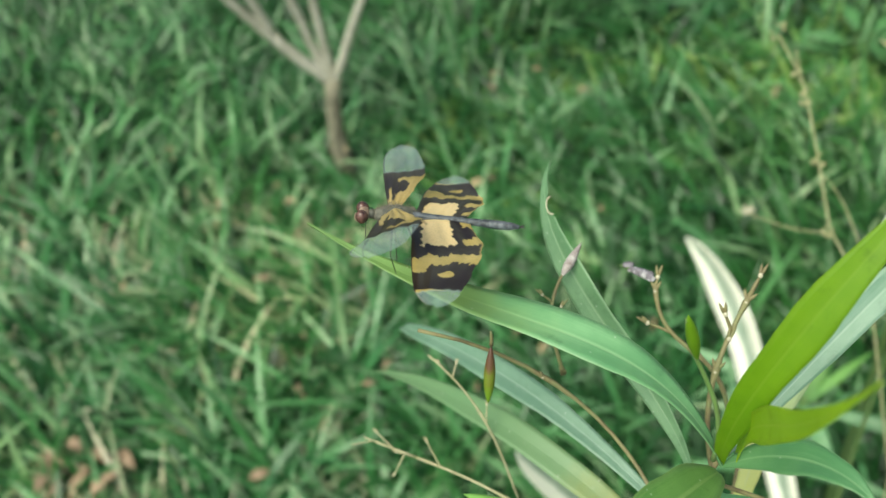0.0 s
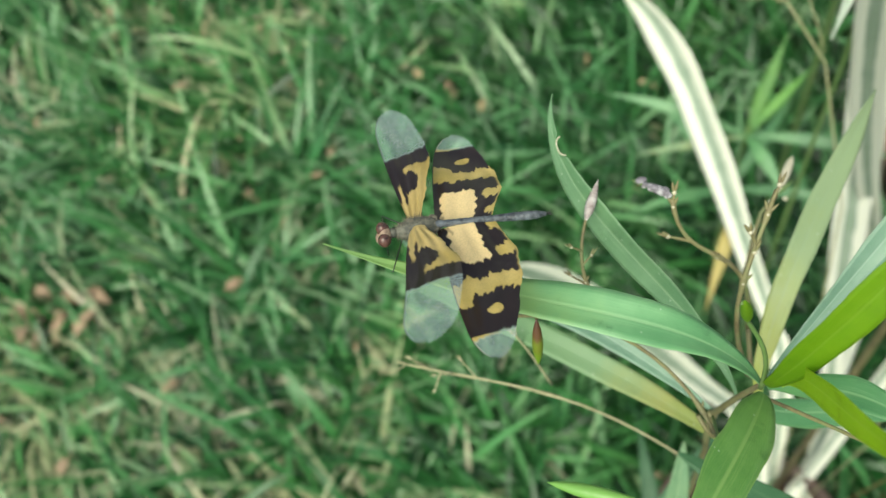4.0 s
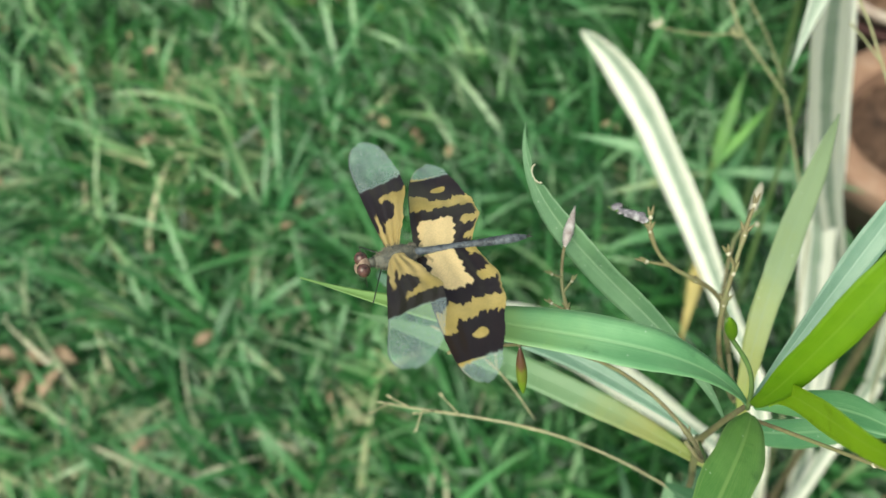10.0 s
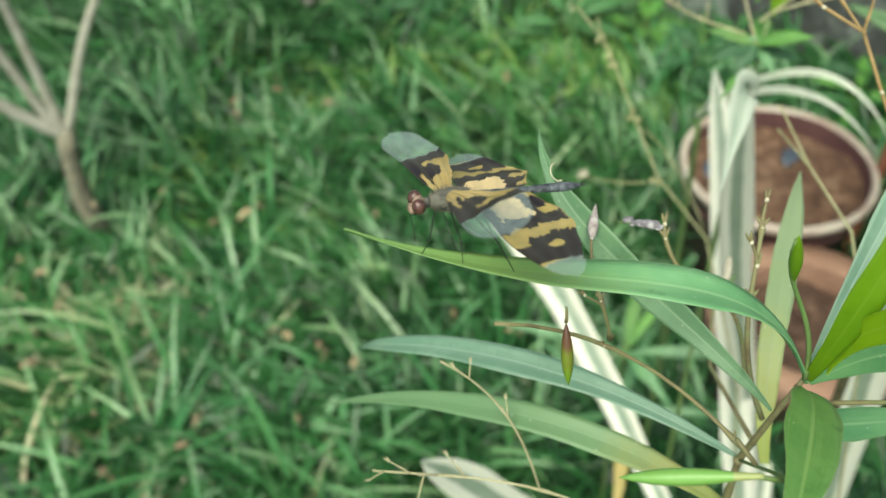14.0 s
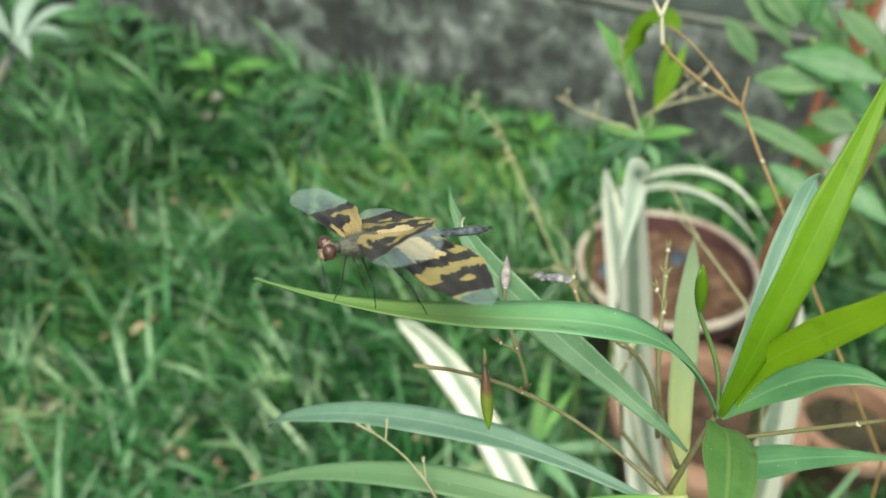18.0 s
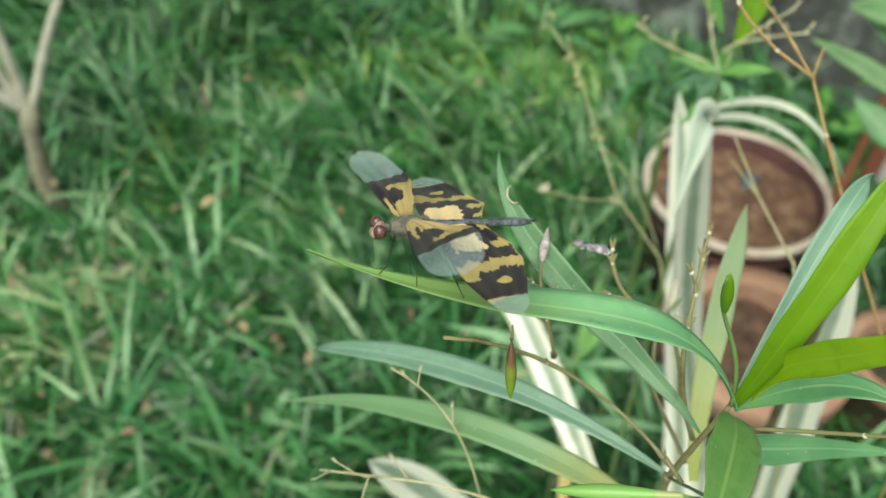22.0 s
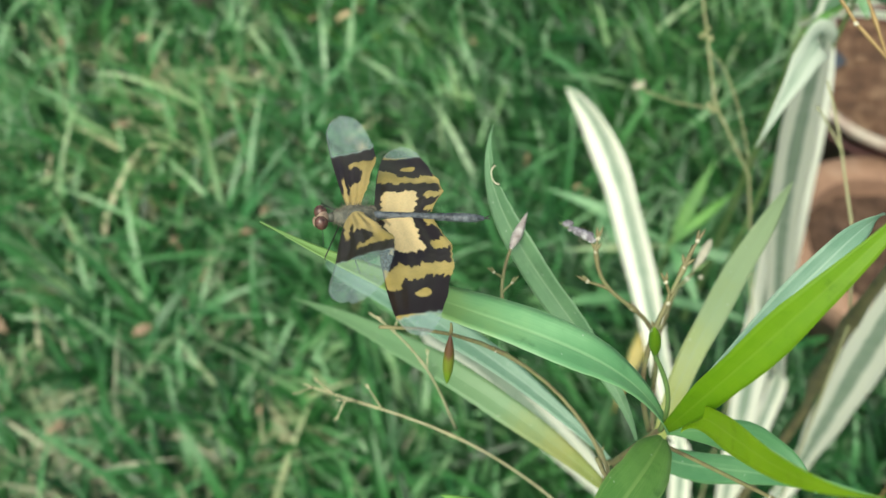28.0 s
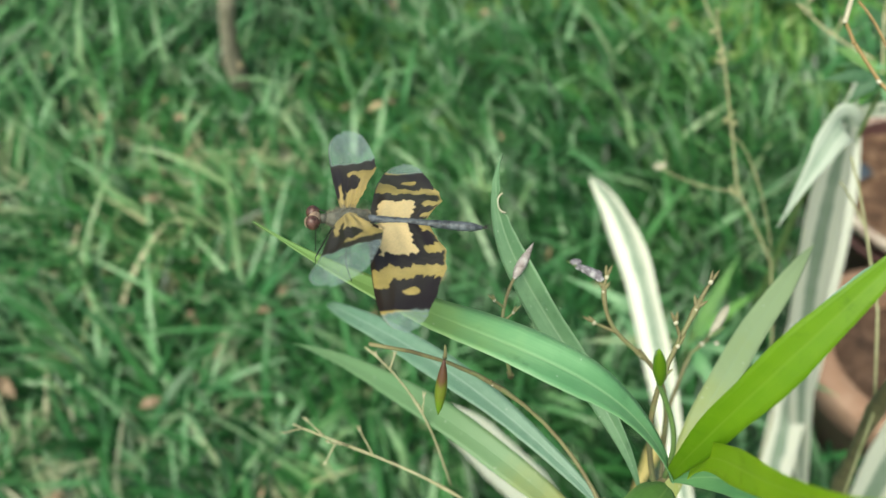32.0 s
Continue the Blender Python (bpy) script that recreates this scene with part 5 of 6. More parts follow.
for i, c in enumerate(([N4, (0.2930, 0.4621, 1.0741), (0.2889, 0.4756, 1.0917), (0.2916, 0.4945, 1.1255)], [(0.2957, 0.4567, 1.0755), (0.3078, 0.4541, 1.0849), (0.3186, 0.4514, 1.0958), (0.3362, 0.4446, 1.1119)], [(0.3038, 0.4554, 1.0822), (0.3146, 0.4486, 1.0877), (0.3240, 0.4432, 1.0930), (0.3416, 0.4297, 1.0998)], [(0.2876, 0.4581, 1.0674), (0.2741, 0.4716, 1.0701), (0.2620, 0.4824, 1.0701), (0.2471, 0.5027, 1.0809)])):
    stalk(c, 0.0009, 0.0006, STRAW, "dry seed sprig", (0.55,), ((0.5, (0.2, 0.4, 0.8), 0.011), (0.8, (-0.5, 0.2, 0.7), 0.008), (0.95, (0.6, 0.1, 0.5), 0.008)), third)

CANE_C = [(0.3025, 0.2655, 0.7665), (0.2523, 0.2465, 0.9138), (0.2024, 0.2238, 1.0596), (0.1592, 0.1897, 1.2042)]
cane_pts = [Vector((0.27, 0.19, 0.23)), Vector((0.315, 0.25, 0.5))] + [bez(CANE_C, k / 8) for k in range(9)] + [Vector((0.142, 0.171, 1.262))]
thick = part("main_stem", tube(cane_pts, 0.0046, 0.0016, 11, 10, (0.36, 0.64, 0.86)), OLD_STEM, third, "thick jointed brown-green stem")
for k in (3, 6):
    j = cane_pts[2 + k]
    part("node_ring", tube([j - Vector((-0.0006, -0.0003, 0.0018)), j, j + Vector((-0.0006, -0.0003, 0.0018))], 0.0036 - 0.0003 * k, 0.0034 - 0.0003 * k, 2, 10), JOINT, thick)
OR = [(0.1621, 0.1807, 1.1661), (0.1538, 0.2094, 1.1994), (0.1528, 0.2233, 1.2124), (0.1510, 0.2390, 1.2290), (0.1427, 0.2529, 1.2336), (0.1353, 0.2649, 1.2410), (0.1325, 0.2704, 1.2457)]
dry_stem = part("flower_stalk", tube([(0.27, 0.14, 0.23), (0.262, 0.14, 0.8), (0.212, 0.155, 1.07)] + OR[1:], 0.0008, 0.0006, 7, 8), ORANGE_STALK, third, "orange-brown dry flower stalk")
for c in ([(0.1510, 0.2390, 1.2290), (0.1482, 0.2445, 1.2327), (0.1436, 0.2603, 1.2475), (0.1353, 0.2723, 1.2521)], [(0.1510, 0.2390, 1.2290), (0.1519, 0.2399, 1.2327), (0.1538, 0.2418, 1.2364), (0.1547, 0.2427, 1.2392)]):
    sp = part("sprig", tube(c, 0.0006, 0.0004, 10, 6, (0.4, 0.75, 0.97)), ORANGE_STALK, dry_stem)
for s, p in enumerate(OR[1:]):
    part("joint", ball(Vector(p) + Vector((-0.0004, -0.0006, 0.0003)), 0.0009, (1, 1, 0.8), 8), JOINT if s % 2 else ORANGE_STALK, dry_stem)
lime = part("leaf", blade([(0.2687, 0.4115, 1.1686), (0.2776, 0.4364, 1.1707), (0.2808, 0.4620, 1.1531), (0.2667, 0.4577, 1.1233)], 0.024, (-0.3, -0.5, 0.8), 0.2, 0.45, 0.15, n=18, k=4, seed=77), BRIGHT, third, "arching lime-green leaf")
rng = random.Random(31)
for i in range(7):
    a = 0.3 + i * 0.9
    d = Vector((math.cos(a), 0.5 * math.sin(a), rng.uniform(-0.35, 0.1)))
    p = N4 + Vector((0.002, 0, rng.uniform(-0.012, 0.010)))
    leaf_to(third, p, p + d * rng.uniform(0.03, 0.055), rng.uniform(0.006, 0.009), (SHADED_LEAF, WEED, GREEN)[i % 3], 0.12, seed=700 + i)
for c in ([(0.1325, 0.2704, 1.2457), (0.1330, 0.2723, 1.2494), (0.1334, 0.2741, 1.2531), (0.1334, 0.2751, 1.2558)], [(0.1334, 0.2751, 1.2549), (0.1330, 0.2769, 1.2568), (0.1325, 0.2788, 1.2586), (0.1316, 0.2806, 1.2614)], [(0.1334, 0.2751, 1.2549), (0.1343, 0.2755, 1.2577), (0.1362, 0.2760, 1.2614), (0.1381, 0.2769, 1.2660)]):
    part("dry_calyx", tube(c, 0.0010, 0.0006, 8, 6), JOINT, dry_stem, "bleached dry calyx")

sprig = thing("dry_flower_stalk", "thin dry branching flower stalk with a star-shaped seed head", "plant stalk")
main = [(0.27, 0.34, 0.80), (0.232, 0.381, 0.955), (0.209, 0.420, 0.990), (0.2075, 0.4595, 1.0170), (0.2020, 0.4885, 1.0488), (0.1960, 0.4980, 1.0640), (0.1853, 0.5210, 1.0803)]
part("stalk", tube([(0.26, 0.18, 0.23), (0.28, 0.26, 0.5)] + main, 0.0010, 0.0006, 8, 8), PALE_STALK, sprig)
part("branch", tube([(0.1960, 0.4980, 1.0640), (0.1955, 0.4985, 1.0690), (0.1935, 0.5000, 1.0745), (0.1923, 0.5002, 1.0792)], 0.0009, 0.0008, 8, 6, (0.4, 0.97)), PALE_STALK, sprig)
for c in ([(0.208, 0.418, 0.989), (0.195, 0.422, 0.986), (0.180, 0.427, 0.987), (0.160, 0.440, 0.991)], [(0.232, 0.385, 0.960), (0.226, 0.41, 0.99), (0.216, 0.44, 1.015), (0.202, 0.442, 1.020)]):
    part("branch", tube(c, 0.0005, 0.0004, 10, 6, (0.5,)), PALE_STALK, sprig)
star = Vector((0.160, 0.440, 0.991))
for i in range(6):
    a = i * 1.047
    part("seed_ray", spindle(star, star + Vector((0.006 * math.cos(a), 0.004, 0.006 * math.sin(a))), 0.0009, 5, 6), JOINT, sprig)
rng = random.Random(8)
for s in range(2, 7):
    for _ in range(6):
        p = Vector(main[s]) + Vector((rng.uniform(-0.004, 0.004), rng.uniform(-0.004, 0.004), rng.uniform(-0.006, 0.006)))
        part("seed_head", ball(p, rng.uniform(0.0010, 0.0021), (1, 1, 1.2), 6), PALE_STALK, sprig)

twig_thing = thing("dry_twig", "thin forked dry twig leaning over the flower pots", "twig")
twig_main = part("stalk", tube([(0.262, 0.15, 0.23), (0.255, 0.17, 0.70), (0.205, 0.22, 1.05), (0.1848, 0.2353, 1.1158), (0.2000, 0.2850, 1.1110), (0.1985, 0.3020, 1.1220), (0.1915, 0.3090, 1.1364)], 0.0009, 0.0005, 6, 8), PALE_STALK, twig_thing)
part("sprig", tube([(0.2000, 0.2850, 1.1110), (0.1965, 0.2930, 1.1160), (0.1920, 0.2980, 1.1220), (0.1860, 0.3000, 1.1290)], 0.0005, 0.0004, 8, 6, (0.6, 0.97)), PALE_STALK, twig_main)

# arching thin leaves by the pots
arcs = thing("arching_strap_plant", "thin pale arching leaves bending over the pot", "plant")
for i, c in enumerate(([(0.40, 0.62, 0.86), (0.45, 0.572, 0.945), (0.488, 0.53, 0.945), (0.497, 0.470, 0.890)], [(0.39, 0.62, 0.85), (0.43, 0.576, 0.926), (0.475, 0.53, 0.925), (0.488, 0.468, 0.876)])):
    part("leaf", blade(c, 0.0066, (-0.2, -0.8, 0.5), 0.3, 0.4, 0.5, 0.02, n=22, k=4, seed=i), STRIPED, arcs)
part("stem", tube([(0.47, 0.66, -0.01), (0.46, 0.66, 0.3), (0.43, 0.64, 0.6), (0.395, 0.62, 0.86)], 0.006, 0.003, 12, 8), STEM, arcs)

# leafy bush behind the pots
bush = thing("leafy_bush", "bush with broad glossy green leaves and pale margins beside the wall", "bush")
EDGED = leaf_material("leaf_pale_margin", (0.035, 0.13, 0.035), (0.075, 0.21, 0.06), (0.15, 0.28, 0.11), stripe=(0.13, 0.25, 0.10), rough=0.42, veins=0.06, gloss=0.4)
B0 = Vector((1.25, 0.62, -0.01))
stems = []
for i, top in enumerate(((0.70, 0.66, 0.98), (0.74, 0.62, 0.90), (0.68, 0.63, 0.86), (0.78, 0.72, 1.05), (0.86, 0.62, 0.95))):
    stems.append(part("stem", tube([B0 + Vector((0.02 * i - 0.04, 0.01 * i, 0)), B0 + Vector((0.0, 0.0, 0.35)), Vector(top).lerp(B0, 0.35) + Vector((0, 0, 0.15)), top], 0.008, 0.004, 14, 8), STEM, bush))
SPREAD = [((0.634, 0.66, 0.882), (0.693, 0.56, 0.855), 0.024), ((0.688, 0.653, 0.958), (0.737, 0.582, 0.954), 0.04), ((0.66, 0.668, 0.931), (0.699, 0.622, 0.935), 0.035), ((0.657, 0.722, 1.012), (0.679, 0.673, 0.972), 0.035), ((0.70, 0.665, 1.001), (0.709, 0.676, 1.036), 0.02), ((0.691, 0.606, 0.903), (0.715, 0.572, 0.902), 0.035), ((0.724, 0.639, 1.008), (0.745, 0.589, 0.978), 0.03), ((0.69, 0.553, 0.845), (0.714, 0.491, 0.823), 0.03), ((0.684, 0.683, 0.996), (0.665, 0.721, 1.025), 0.03), ((0.732, 0.639, 1.027), (0.75, 0.624, 1.044), 0.02), ((0.651, 0.603, 0.84), (0.671, 0.547, 0.813), 0.035), ((0.65, 0.695, 0.953), (0.635, 0.73, 0.984), 0.03)]
for i, (a, b, w) in enumerate(SPREAD):
    a, b = Vector(a), Vector(b)
    leaf_to(bush, a - (b - a) * 0.25, b + (b - a) * 0.15, w, EDGED if i % 3 != 1 else BROAD, 0.08, (-0.4, -0.7, 0.6), seed=60 + i, n=12, peak=0.5)
rng = random.Random(5)
for i in range(46):
    top = (Vector((0.70, 0.66, 0.98)), Vector((0.74, 0.62, 0.90)), Vector((0.78, 0.72, 1.05)), Vector((0.86, 0.62, 0.95)), Vector((1.0, 0.65, 0.8)))[i % 5]
    p = top.lerp(B0, rng.uniform(0.0, 0.62)) + Vector((rng.uniform(-0.05, 0.08), rng.uniform(-0.02, 0.1), rng.uniform(-0.03, 0.05)))
    a = rng.uniform(0, 6.28)
    ln = rng.uniform(0.07, 0.12)
    leaf_to(bush, p, p + Vector((ln * math.cos(a), ln * math.sin(a), rng.uniform(-0.03, 0.05))), rng.uniform(0.03, 0.05), (BROAD, EDGED, WEED)[i % 3], 0.12, (rng.uniform(-0.4, 0.2), -0.5, 0.8), seed=100 + i, n=8, peak=0.5)
cane = thing("cane_bundle", "thin red-brown canes standing among the pots", "canes")
for x, y, h, lean in ((1.11, 0.935, 1.05, 0.02), (1.14, 0.915, 1.2, -0.015), (1.085, 0.865, 0.95, 0.01), (1.19, 0.96, 1.1, 0.03)):
    part("cane", tube([(x, y, -0.01), (x + lean * 0.3, y, h * 0.35), (x + lean * 0.4, y + 0.01, h * 0.7), (x + lean, y + 0.01, h)], 0.0085, 0.0065, 14, 8, (0.3, 0.6, 0.85)), CANE, cane)
post = part("pale_post", tube([(1.17, 0.91, -0.01), (1.17, 0.91, 0.4), (1.168, 0.91, 0.8), (1.165, 0.912, 1.25)], 0.017, 0.015, 10, 10), WHITE_POST)
tagged(post, "whitewashed garden stake behind the bush", "stake")

OUT_JOINT = Vector((0.0602, 0.0978, 1.2371))
OUT_BASE = NODE + Vector((0.0008, -0.001, -0.010))
side = part("flower_stalk", tube([OUT_BASE, OUT_BASE.lerp(OUT_JOINT, 0.4) + Vector((0, 0, 0.001)), OUT_JOINT, OUT_JOINT + (OUT_JOINT - OUT_BASE) * 0.5], 0.0006, 0.0005, 12, 8), TWIG, plant)
part("joint", ball(OUT_JOINT, 0.0008, (1, 1, 0.8), 8), JOINT, side)
# leaves low on the main plant, most with shade put into their green
NB = NODE + Vector((-0.012, 0.004, -0.10))
NC = NODE + Vector((-0.008, 0.004, -0.24))
for i, (a, b, w, m, lab) in enumerate(((NC, (-0.030, 0.105, 0.965), 0.015, SHADED_LEAF, ""), (NC, (0.000, 0.075, 0.960), 0.014, SHADED_LEAF, ""), (NB + Vector((0.01, 0.01, -0.04)), (0.022, 0.085, 1.020), 0.010, AGING, "yellowing lower leaf"), (NB, (0.090, 0.060, 1.160), 0.009, SHADED_LEAF, ""), (NC, (0.10, 0.16, 0.99), 0.014, SHADED_LEAF, ""), (NC, (0.07, 0.06, 0.97), 0.013, SHADED_LEAF, ""), (NB, (0.075, 0.075, 1.115), 0.009, SHADED_LEAF, ""))):
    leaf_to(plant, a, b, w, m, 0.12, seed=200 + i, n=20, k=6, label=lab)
POD_A, POD_B = Vector((0.004, 0.0955, 1.2448)), Vector((-0.0195, 0.108, 1.2385))
part("pod_stalk", tube([LOW_NODE, (0.032, 0.112, 1.20), (0.020, 0.090, 1.238), POD_A], 0.0005, 0.0006, 10, 6), STEM, plant)
gp = part("green_pod", spindle(POD_A, POD_B, 0.0019, 12, 10, 0.55, 0.75), GREEN_POD, plant, "glossy bright green seed pod with a pale foot")
part("pod_foot", tube([POD_A + (POD_A - POD_B) * 0.06, POD_A, POD_A.lerp(POD_B, 0.1), POD_A.lerp(POD_B, 0.2)], 0.0006, 0.0011, 5, 8), PALE, gp)
NE = NODE + Vector((0.02, -0.01, -0.6))
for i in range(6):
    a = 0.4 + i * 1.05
    leaf_to(plant, NE, NE + Vector((0.13 * math.cos(a), 0.13 * math.sin(a), 0.03)), 0.016, SHADED_LEAF, 0.15, seed=220 + i)

# broad weeds along the wall foot and in the lawn
def weed(x, y, size, count, seed, material=WEED, label="low broad-leaved weed at the wall foot"):
    rng = random.Random(seed)
    w = thing("weed", label, "weed", "weeds by the wall", at=(x, y, 0))
    for _ in range(count):
        a = rng.uniform(0, 6.28)
        ln = size * rng.uniform(0.6, 1.1)
        h = size * rng.uniform(0.3, 1.2)
        b = Vector((0.3 * ln * math.cos(a), 0.3 * ln * math.sin(a), h * 0.8))
        st = part("stem", tube([(0, 0, -0.01), b * 0.3, b * 0.8, b], 0.002, 0.0012, 4, 5), STEM, w)
        t = b + Vector((ln * math.cos(a), ln * math.sin(a), 0.1 * ln))
        leaf_to(w, b, t, ln * rng.uniform(0.22, 0.36), material, 0.15, (-0.1, -0.4, 1), seed=rng.randrange(999), n=6, k=4)
    return w


for i in range(26):
    s = -0.9 + i * 0.135
    p = WALL_A + WALL_DIR * (s + 0.06 * math.sin(i * 2.3)) + WALL_OUT * (0.08 + 0.1 * (i % 3))
    # The darkened leaf green gives most of these weeds a shadowed look.
    weed(p.x, p.y, 0.08 + 0.03 * (i % 3) + (0.05 if i < 9 else 0), 11, 300 + i, (SHADED_LEAF, BROAD, SHADED_LEAF, BROAD if i < 10 else WEED)[i % 4])
weed(0.675, 1.87, 0.06, 12, 400, WEED, "bright yellow-green weed in the lawn")
weed(0.10, 2.55, 0.07, 10, 401, WEED, "bright yellow-green weed in the lawn")
weed(-0.05, 2.2, 0.06, 8, 402, WEED, "bright yellow-green weed in the lawn")
stone_m = rough_material("pale_stone", [(0.3, (0.30, 0.29, 0.25)), (0.7, (0.50, 0.48, 0.43))], 30, 0.9, 0.5, 0.003)
for i, (x, y, r) in enumerate(((0.34, 2.52, 0.025), (0.28, 2.42, 0.018), (0.60, 2.44, 0.016))):
    tagged(part("stone", ball((x, y, 0.05), r, (1.2, 1, 0.7), 10), stone_m), "small pale stone lying in the grass", "stone", "stones in the lawn")


# Perch leaf and dragonfly nod in the breeze, fitted to the camera's view.
FLY_SWAY = [
    (0, -0.0313, 0.1708, 1.2718, -0.67, 1.23, 0.11),
    (0.5, -0.0309, 0.1703, 1.2724, -0.72, 1.54, 0.06),
    (1, -0.0308, 0.1702, 1.2731, -0.54, 1.34, -0.04),
    (1.5, -0.0307, 0.1702, 1.2728, -0.56, 1.70, -0.13),
    (2, -0.0310, 0.1699, 1.2728, -0.41, 1.80, -0.21),
    (2.5, -0.0315, 0.1695, 1.2734, -0.43, 2.20, -0.22),
    (4.5, -0.0334, 0.1689, 1.2742, 1.35, 0.14, 0.63),
    (5, -0.0335, 0.1683, 1.2746, 1.15, 0.07, 0.74),
    (5.5, -0.0337, 0.1686, 1.2739, 1.06, 0.63, 0.61),
    (6, -0.0334, 0.1686, 1.2756, 1.05, 0.52, 0.58),
    (6.5, -0.0337, 0.1684, 1.2743, 1.34, 0.73, 0.41),
    (7, -0.0336, 0.1684, 1.2746, 1.43, 0.32, 0.50),
    (7.5, -0.0337, 0.1683, 1.2744, 1.08, 0.35, 0.55),
    (8, -0.0340, 0.1684, 1.2738, 0.86, 0.44, 0.56),
    (8.5, -0.0335, 0.1684, 1.2750, 0.53, 0.43, 0.69),
    (9, -0.0338, 0.1687, 1.2742, 0.39, 0.45, 0.68),
    (9.5, -0.0336, 0.1689, 1.2741, 0.43, 0.42, 0.84),
    (10, -0.0332, 0.1688, 1.2750, 0.90, 0.38, 1.02),
    (10.5, -0.0334, 0.1690, 1.2754, 0.92, 0.73, 0.84),
    (11, -0.0335, 0.1704, 1.2734, 0.86, 0.76, 0.67),
    (11.5, -0.0330, 0.1695, 1.2750, 0.43, 0.96, 0.33),
    (12, -0.0329, 0.1698, 1.2744, 0.54, 0.78, 0.47),
    (12.5, -0.0327, 0.1699, 1.2746, 0.10, 0.36, 0.41),
    (13, -0.0322, 0.1703, 1.2741, -0.33, 0.12, 0.34),
    (13.5, -0.0320, 0.1701, 1.2741, -0.74, -0.01, -0.43),
    (14, -0.0320, 0.1701, 1.2741, -0.83, 0.09, -0.41),
    (14.5, -0.0320, 0.1699, 1.2744, -0.81, 0.15, -0.67),
    (16.5, -0.0336, 0.1690, 1.2727, -0.74, -1.31, -2.79),
    (17, -0.0317, 0.1699, 1.2732, -0.38, -0.95, -2.15),
    (17.5, -0.0323, 0.1695, 1.2741, -0.83, -1.53, -1.43),
    (18, -0.0337, 0.1699, 1.2730, -0.40, -1.32, -0.33),
    (18.5, -0.0337, 0.1699, 1.2734, -0.43, -1.00, -0.23),
    (19, -0.0344, 0.1707, 1.2743, -0.10, 0.20, -1.14),
    (19.5, -0.0337, 0.1707, 1.2737, 0.37, 0.08, -1.19),
    (20, -0.0344, 0.1694, 1.2739, 0.19, -0.28, -1.29),
    (20.5, -0.0341, 0.1707, 1.2734, 0.49, -0.26, -0.60),
    (21, -0.0359, 0.1706, 1.2748, 0.52, -0.11, -0.56),
    (21.5, -0.0347, 0.1700, 1.2748, 0.62, 0.54, -0.81),
    (22, -0.0314, 0.1704, 1.2707, 0.79, 0.79, -1.03),
    (22.5, -0.0316, 0.1678, 1.2721, 0.28, 1.00, -1.22),
    (23, -0.0309, 0.1701, 1.2703, 0.37, 0.20, -1.04),
    (23.5, -0.0331, 0.1684, 1.2720, 0.25, -0.54, -0.89),
    (24, -0.0334, 0.1672, 1.2738, 0.11, -0.70, -0.69),
    (24.5, -0.0311, 0.1693, 1.2690, -0.09, -0.29, -0.51),
    (25, -0.0307, 0.1684, 1.2695, -0.34, 0.42, -0.47),
    (25.5, -0.0320, 0.1678, 1.2713, -0.17, 0.60, -0.53),
    (27.5, -0.0316, 0.1703, 1.2729, -1.63, -0.79, 0.95),
    (28, -0.0307, 0.1700, 1.2741, -1.48, -0.95, 1.02),
    (28.5, -0.0308, 0.1703, 1.2737, -1.14, -1.08, 0.91),
    (29, -0.0311, 0.1707, 1.2733, -0.69, -1.18, 0.81),
    (29.5, -0.0313, 0.1691, 1.2744, -0.24, -1.12, 0.68),
    (30, -0.0307, 0.1692, 1.2741, -0.12, -1.49, 0.70),
    (30.5, -0.0306, 0.1705, 1.2730, -0.32, -1.66, 0.88),
    (31, -0.0309, 0.1700, 1.2733, -0.74, -1.99, 1.06),
    (31.5, -0.0313, 0.1703, 1.2729, -1.16, -1.91, 1.29),
    (32, -0.0312, 0.1714, 1.2733, -1.46, -1.99, 1.31),
]
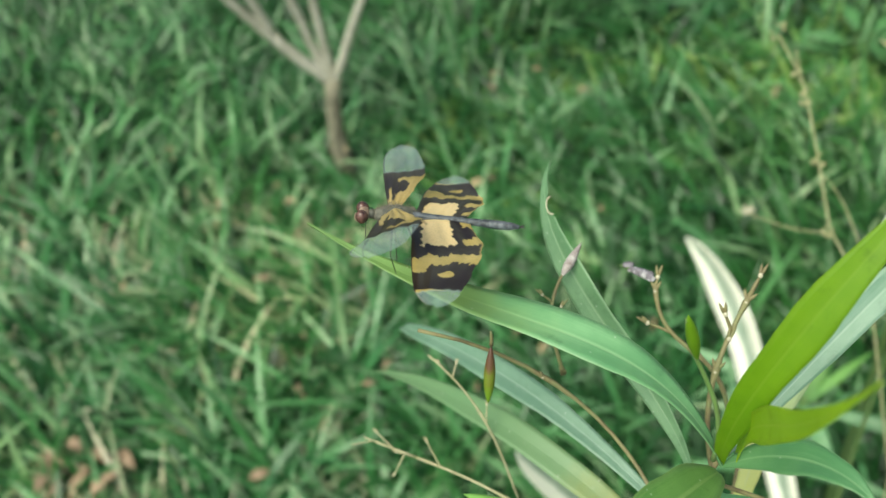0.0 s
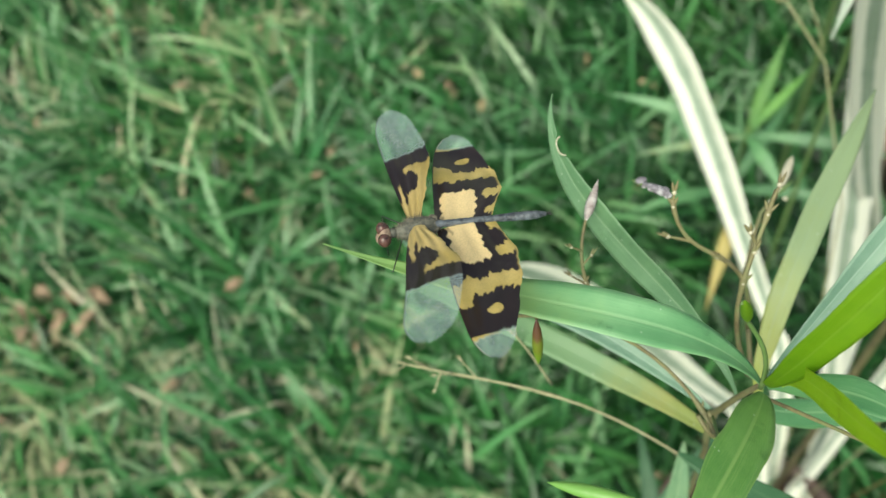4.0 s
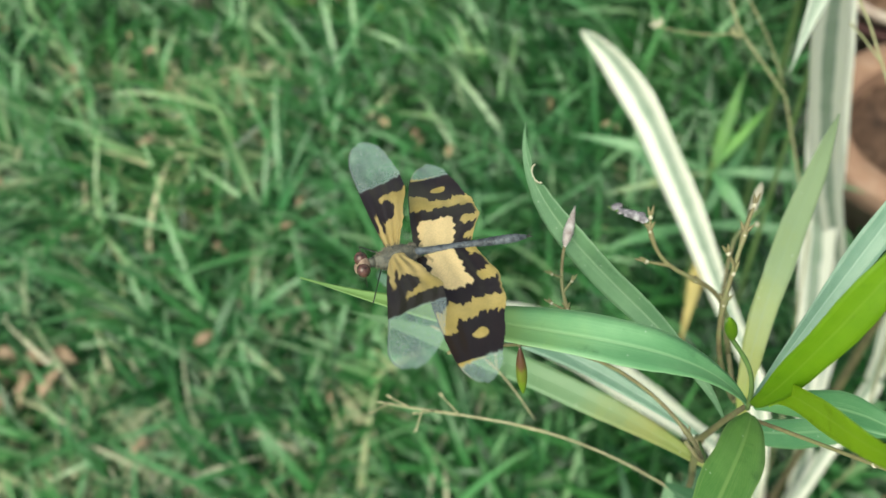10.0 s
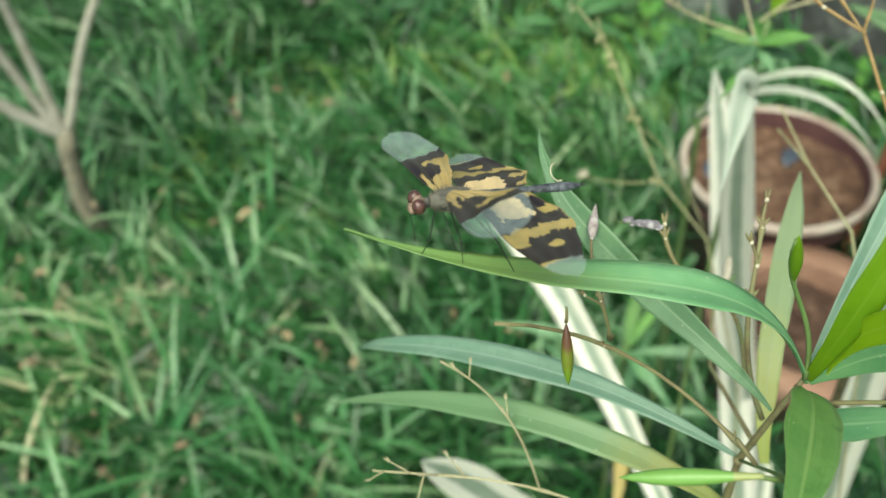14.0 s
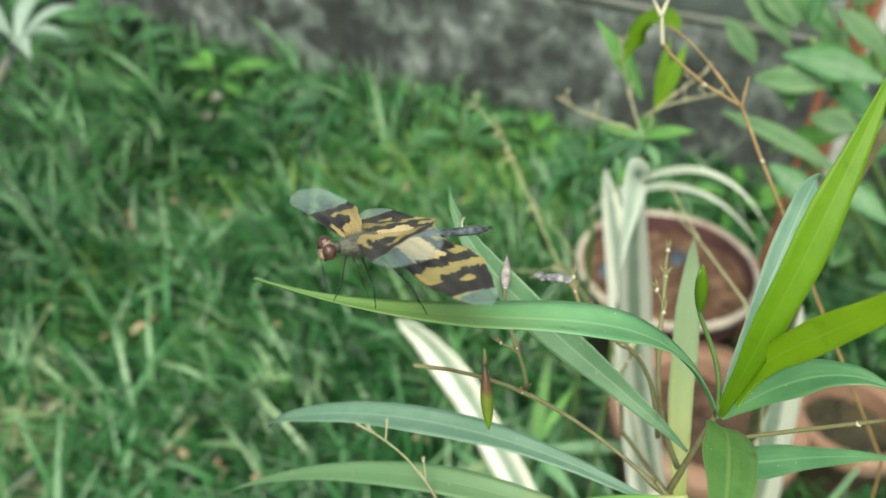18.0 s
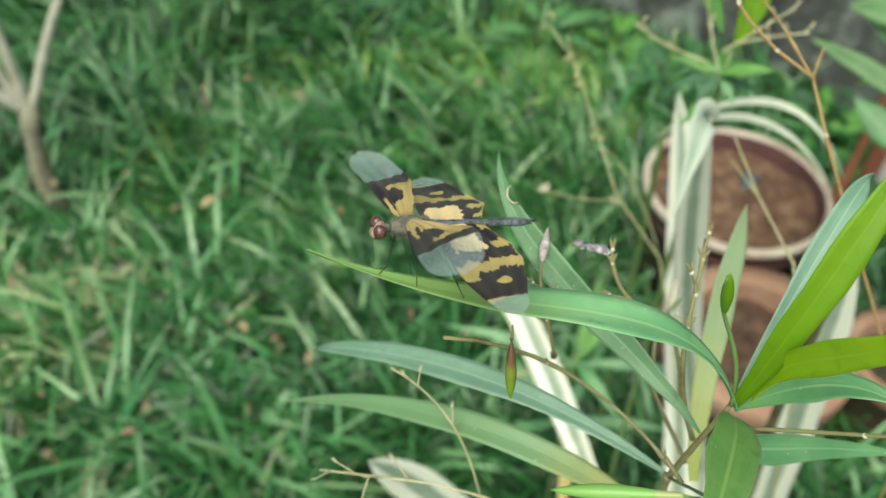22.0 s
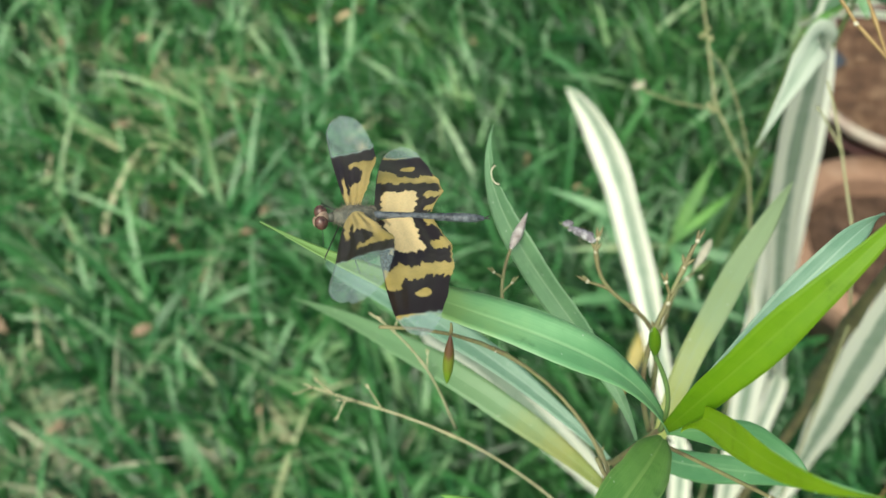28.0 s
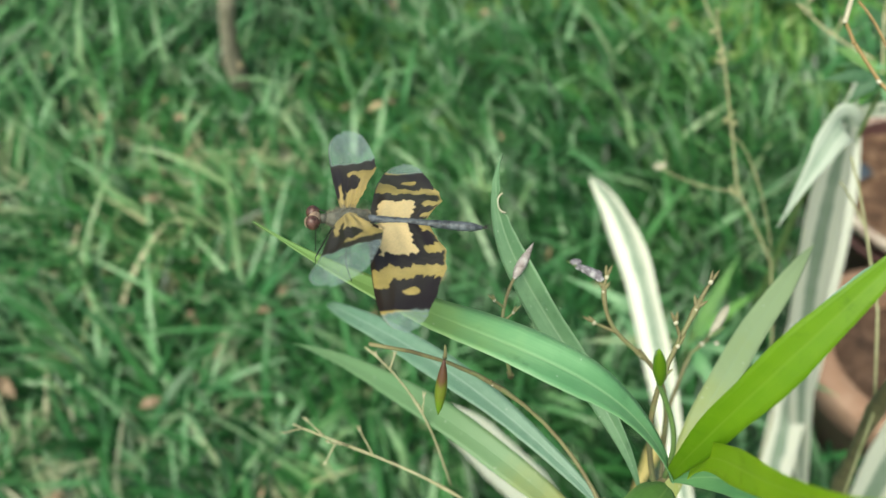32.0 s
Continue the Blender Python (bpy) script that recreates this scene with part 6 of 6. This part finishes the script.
LEAF_SWAY = [
    (0, 0.0444, 0.1217, 1.2209, -0.62, -0.52, -0.78),
    (0.5, 0.0446, 0.1216, 1.2208, -0.34, -0.15, -0.58),
    (1, 0.0445, 0.1216, 1.2208, -0.18, 0.22, -0.61),
    (1.5, 0.0446, 0.1216, 1.2208, -0.24, 0.08, -0.60),
    (2, 0.0445, 0.1216, 1.2208, -0.18, 0.00, -0.38),
    (2.5, 0.0440, 0.1219, 1.2211, 0.06, 0.17, -0.04),
    (4.5, 0.0431, 0.1223, 1.2215, 0.21, 0.08, 0.37),
    (5, 0.0431, 0.1223, 1.2215, 0.46, 0.27, 0.68),
    (5.5, 0.0430, 0.1224, 1.2215, 0.24, -0.13, 0.66),
    (6, 0.0427, 0.1225, 1.2217, 0.63, 0.76, 0.53),
    (6.5, 0.0429, 0.1224, 1.2216, 0.34, 0.02, 0.70),
    (7, 0.0429, 0.1224, 1.2216, 0.39, 0.19, 0.64),
    (7.5, 0.0429, 0.1224, 1.2216, 0.43, 0.12, 0.79),
    (8, 0.0429, 0.1224, 1.2216, 0.28, -0.24, 0.84),
    (8.5, 0.0429, 0.1224, 1.2216, 0.58, 0.48, 0.73),
    (9, 0.0428, 0.1224, 1.2216, 0.34, 0.02, 0.70),
    (9.5, 0.0430, 0.1224, 1.2215, 0.24, 0.02, 0.50),
    (10, 0.0430, 0.1223, 1.2215, 0.46, 0.52, 0.44),
    (10.5, 0.0426, 0.1226, 1.2217, 0.51, 0.65, 0.40),
    (11, 0.0426, 0.1225, 1.2217, -0.29, -0.33, -0.27),
    (11.5, 0.0427, 0.1225, 1.2217, 0.35, 0.57, 0.14),
    (12, 0.0429, 0.1224, 1.2216, 0.12, 0.34, -0.09),
    (12.5, 0.0430, 0.1223, 1.2215, 0.16, 0.47, -0.14),
    (13, 0.0435, 0.1221, 1.2213, -0.01, 0.38, -0.42),
    (13.5, 0.0436, 0.1220, 1.2212, 0.06, 0.44, -0.33),
    (14, 0.0436, 0.1221, 1.2212, 0.07, 0.47, -0.33),
    (14.5, 0.0435, 0.1221, 1.2213, 0.20, 0.59, -0.19),
    (16.5, 0.0433, 0.1222, 1.2214, -0.08, -0.63, 0.51),
    (17, 0.0442, 0.1218, 1.2210, -0.20, -0.01, -0.42),
    (17.5, 0.0438, 0.1219, 1.2211, 0.15, 0.36, -0.05),
    (18, 0.0432, 0.1223, 1.2215, -0.19, -0.47, 0.08),
    (18.5, 0.0429, 0.1224, 1.2216, -0.10, -0.27, 0.07),
    (19, 0.0416, 0.1230, 1.2222, -0.08, -0.05, -0.11),
    (19.5, 0.0422, 0.1227, 1.2219, -0.28, -0.22, -0.36),
    (20, 0.0422, 0.1227, 1.2219, 0.09, -0.25, 0.45),
    (20.5, 0.0422, 0.1227, 1.2219, -0.36, -0.48, -0.27),
    (21, 0.0405, 0.1236, 1.2227, 0.00, -0.18, 0.19),
    (21.5, 0.0414, 0.1231, 1.2223, 0.14, 0.07, 0.23),
    (22, 0.0447, 0.1215, 1.2207, -0.95, -1.24, -0.73),
    (22.5, 0.0450, 0.1214, 1.2206, 0.01, -0.56, 0.61),
    (23, 0.0454, 0.1212, 1.2204, -0.94, -1.24, -0.71),
    (23.5, 0.0441, 0.1218, 1.2210, -0.17, -0.90, 0.61),
    (24, 0.0438, 0.1219, 1.2211, 0.55, -0.08, 1.24),
    (24.5, 0.0461, 0.1208, 1.2201, -1.04, -1.89, -0.23),
    (25, 0.0464, 0.1206, 1.2199, -0.67, -1.52, 0.19),
    (25.5, 0.0451, 0.1213, 1.2205, -0.12, -0.96, 0.76),
    (27.5, 0.0445, 0.1216, 1.2208, -0.17, 0.07, -0.45),
    (28, 0.0449, 0.1214, 1.2206, 0.16, 0.86, -0.56),
    (28.5, 0.0449, 0.1214, 1.2207, -0.05, 0.61, -0.74),
    (29, 0.0446, 0.1215, 1.2208, -0.28, 0.30, -0.91),
    (29.5, 0.0447, 0.1215, 1.2208, 0.33, 0.77, -0.11),
    (30, 0.0453, 0.1212, 1.2205, 0.20, 0.76, -0.36),
    (30.5, 0.0453, 0.1212, 1.2204, -0.34, 0.26, -0.99),
    (31, 0.0453, 0.1212, 1.2205, -0.12, 0.38, -0.65),
    (31.5, 0.0451, 0.1213, 1.2206, -0.25, 0.13, -0.66),
    (32, 0.0446, 0.1215, 1.2208, -0.38, 0.35, -1.17),
]


def motions():
    walk(fly, [(t, pose(*row)) for t, *row in FLY_SWAY])
    walk(perch, [(t, pose(*row)) for t, *row in LEAF_SWAY])


motions()
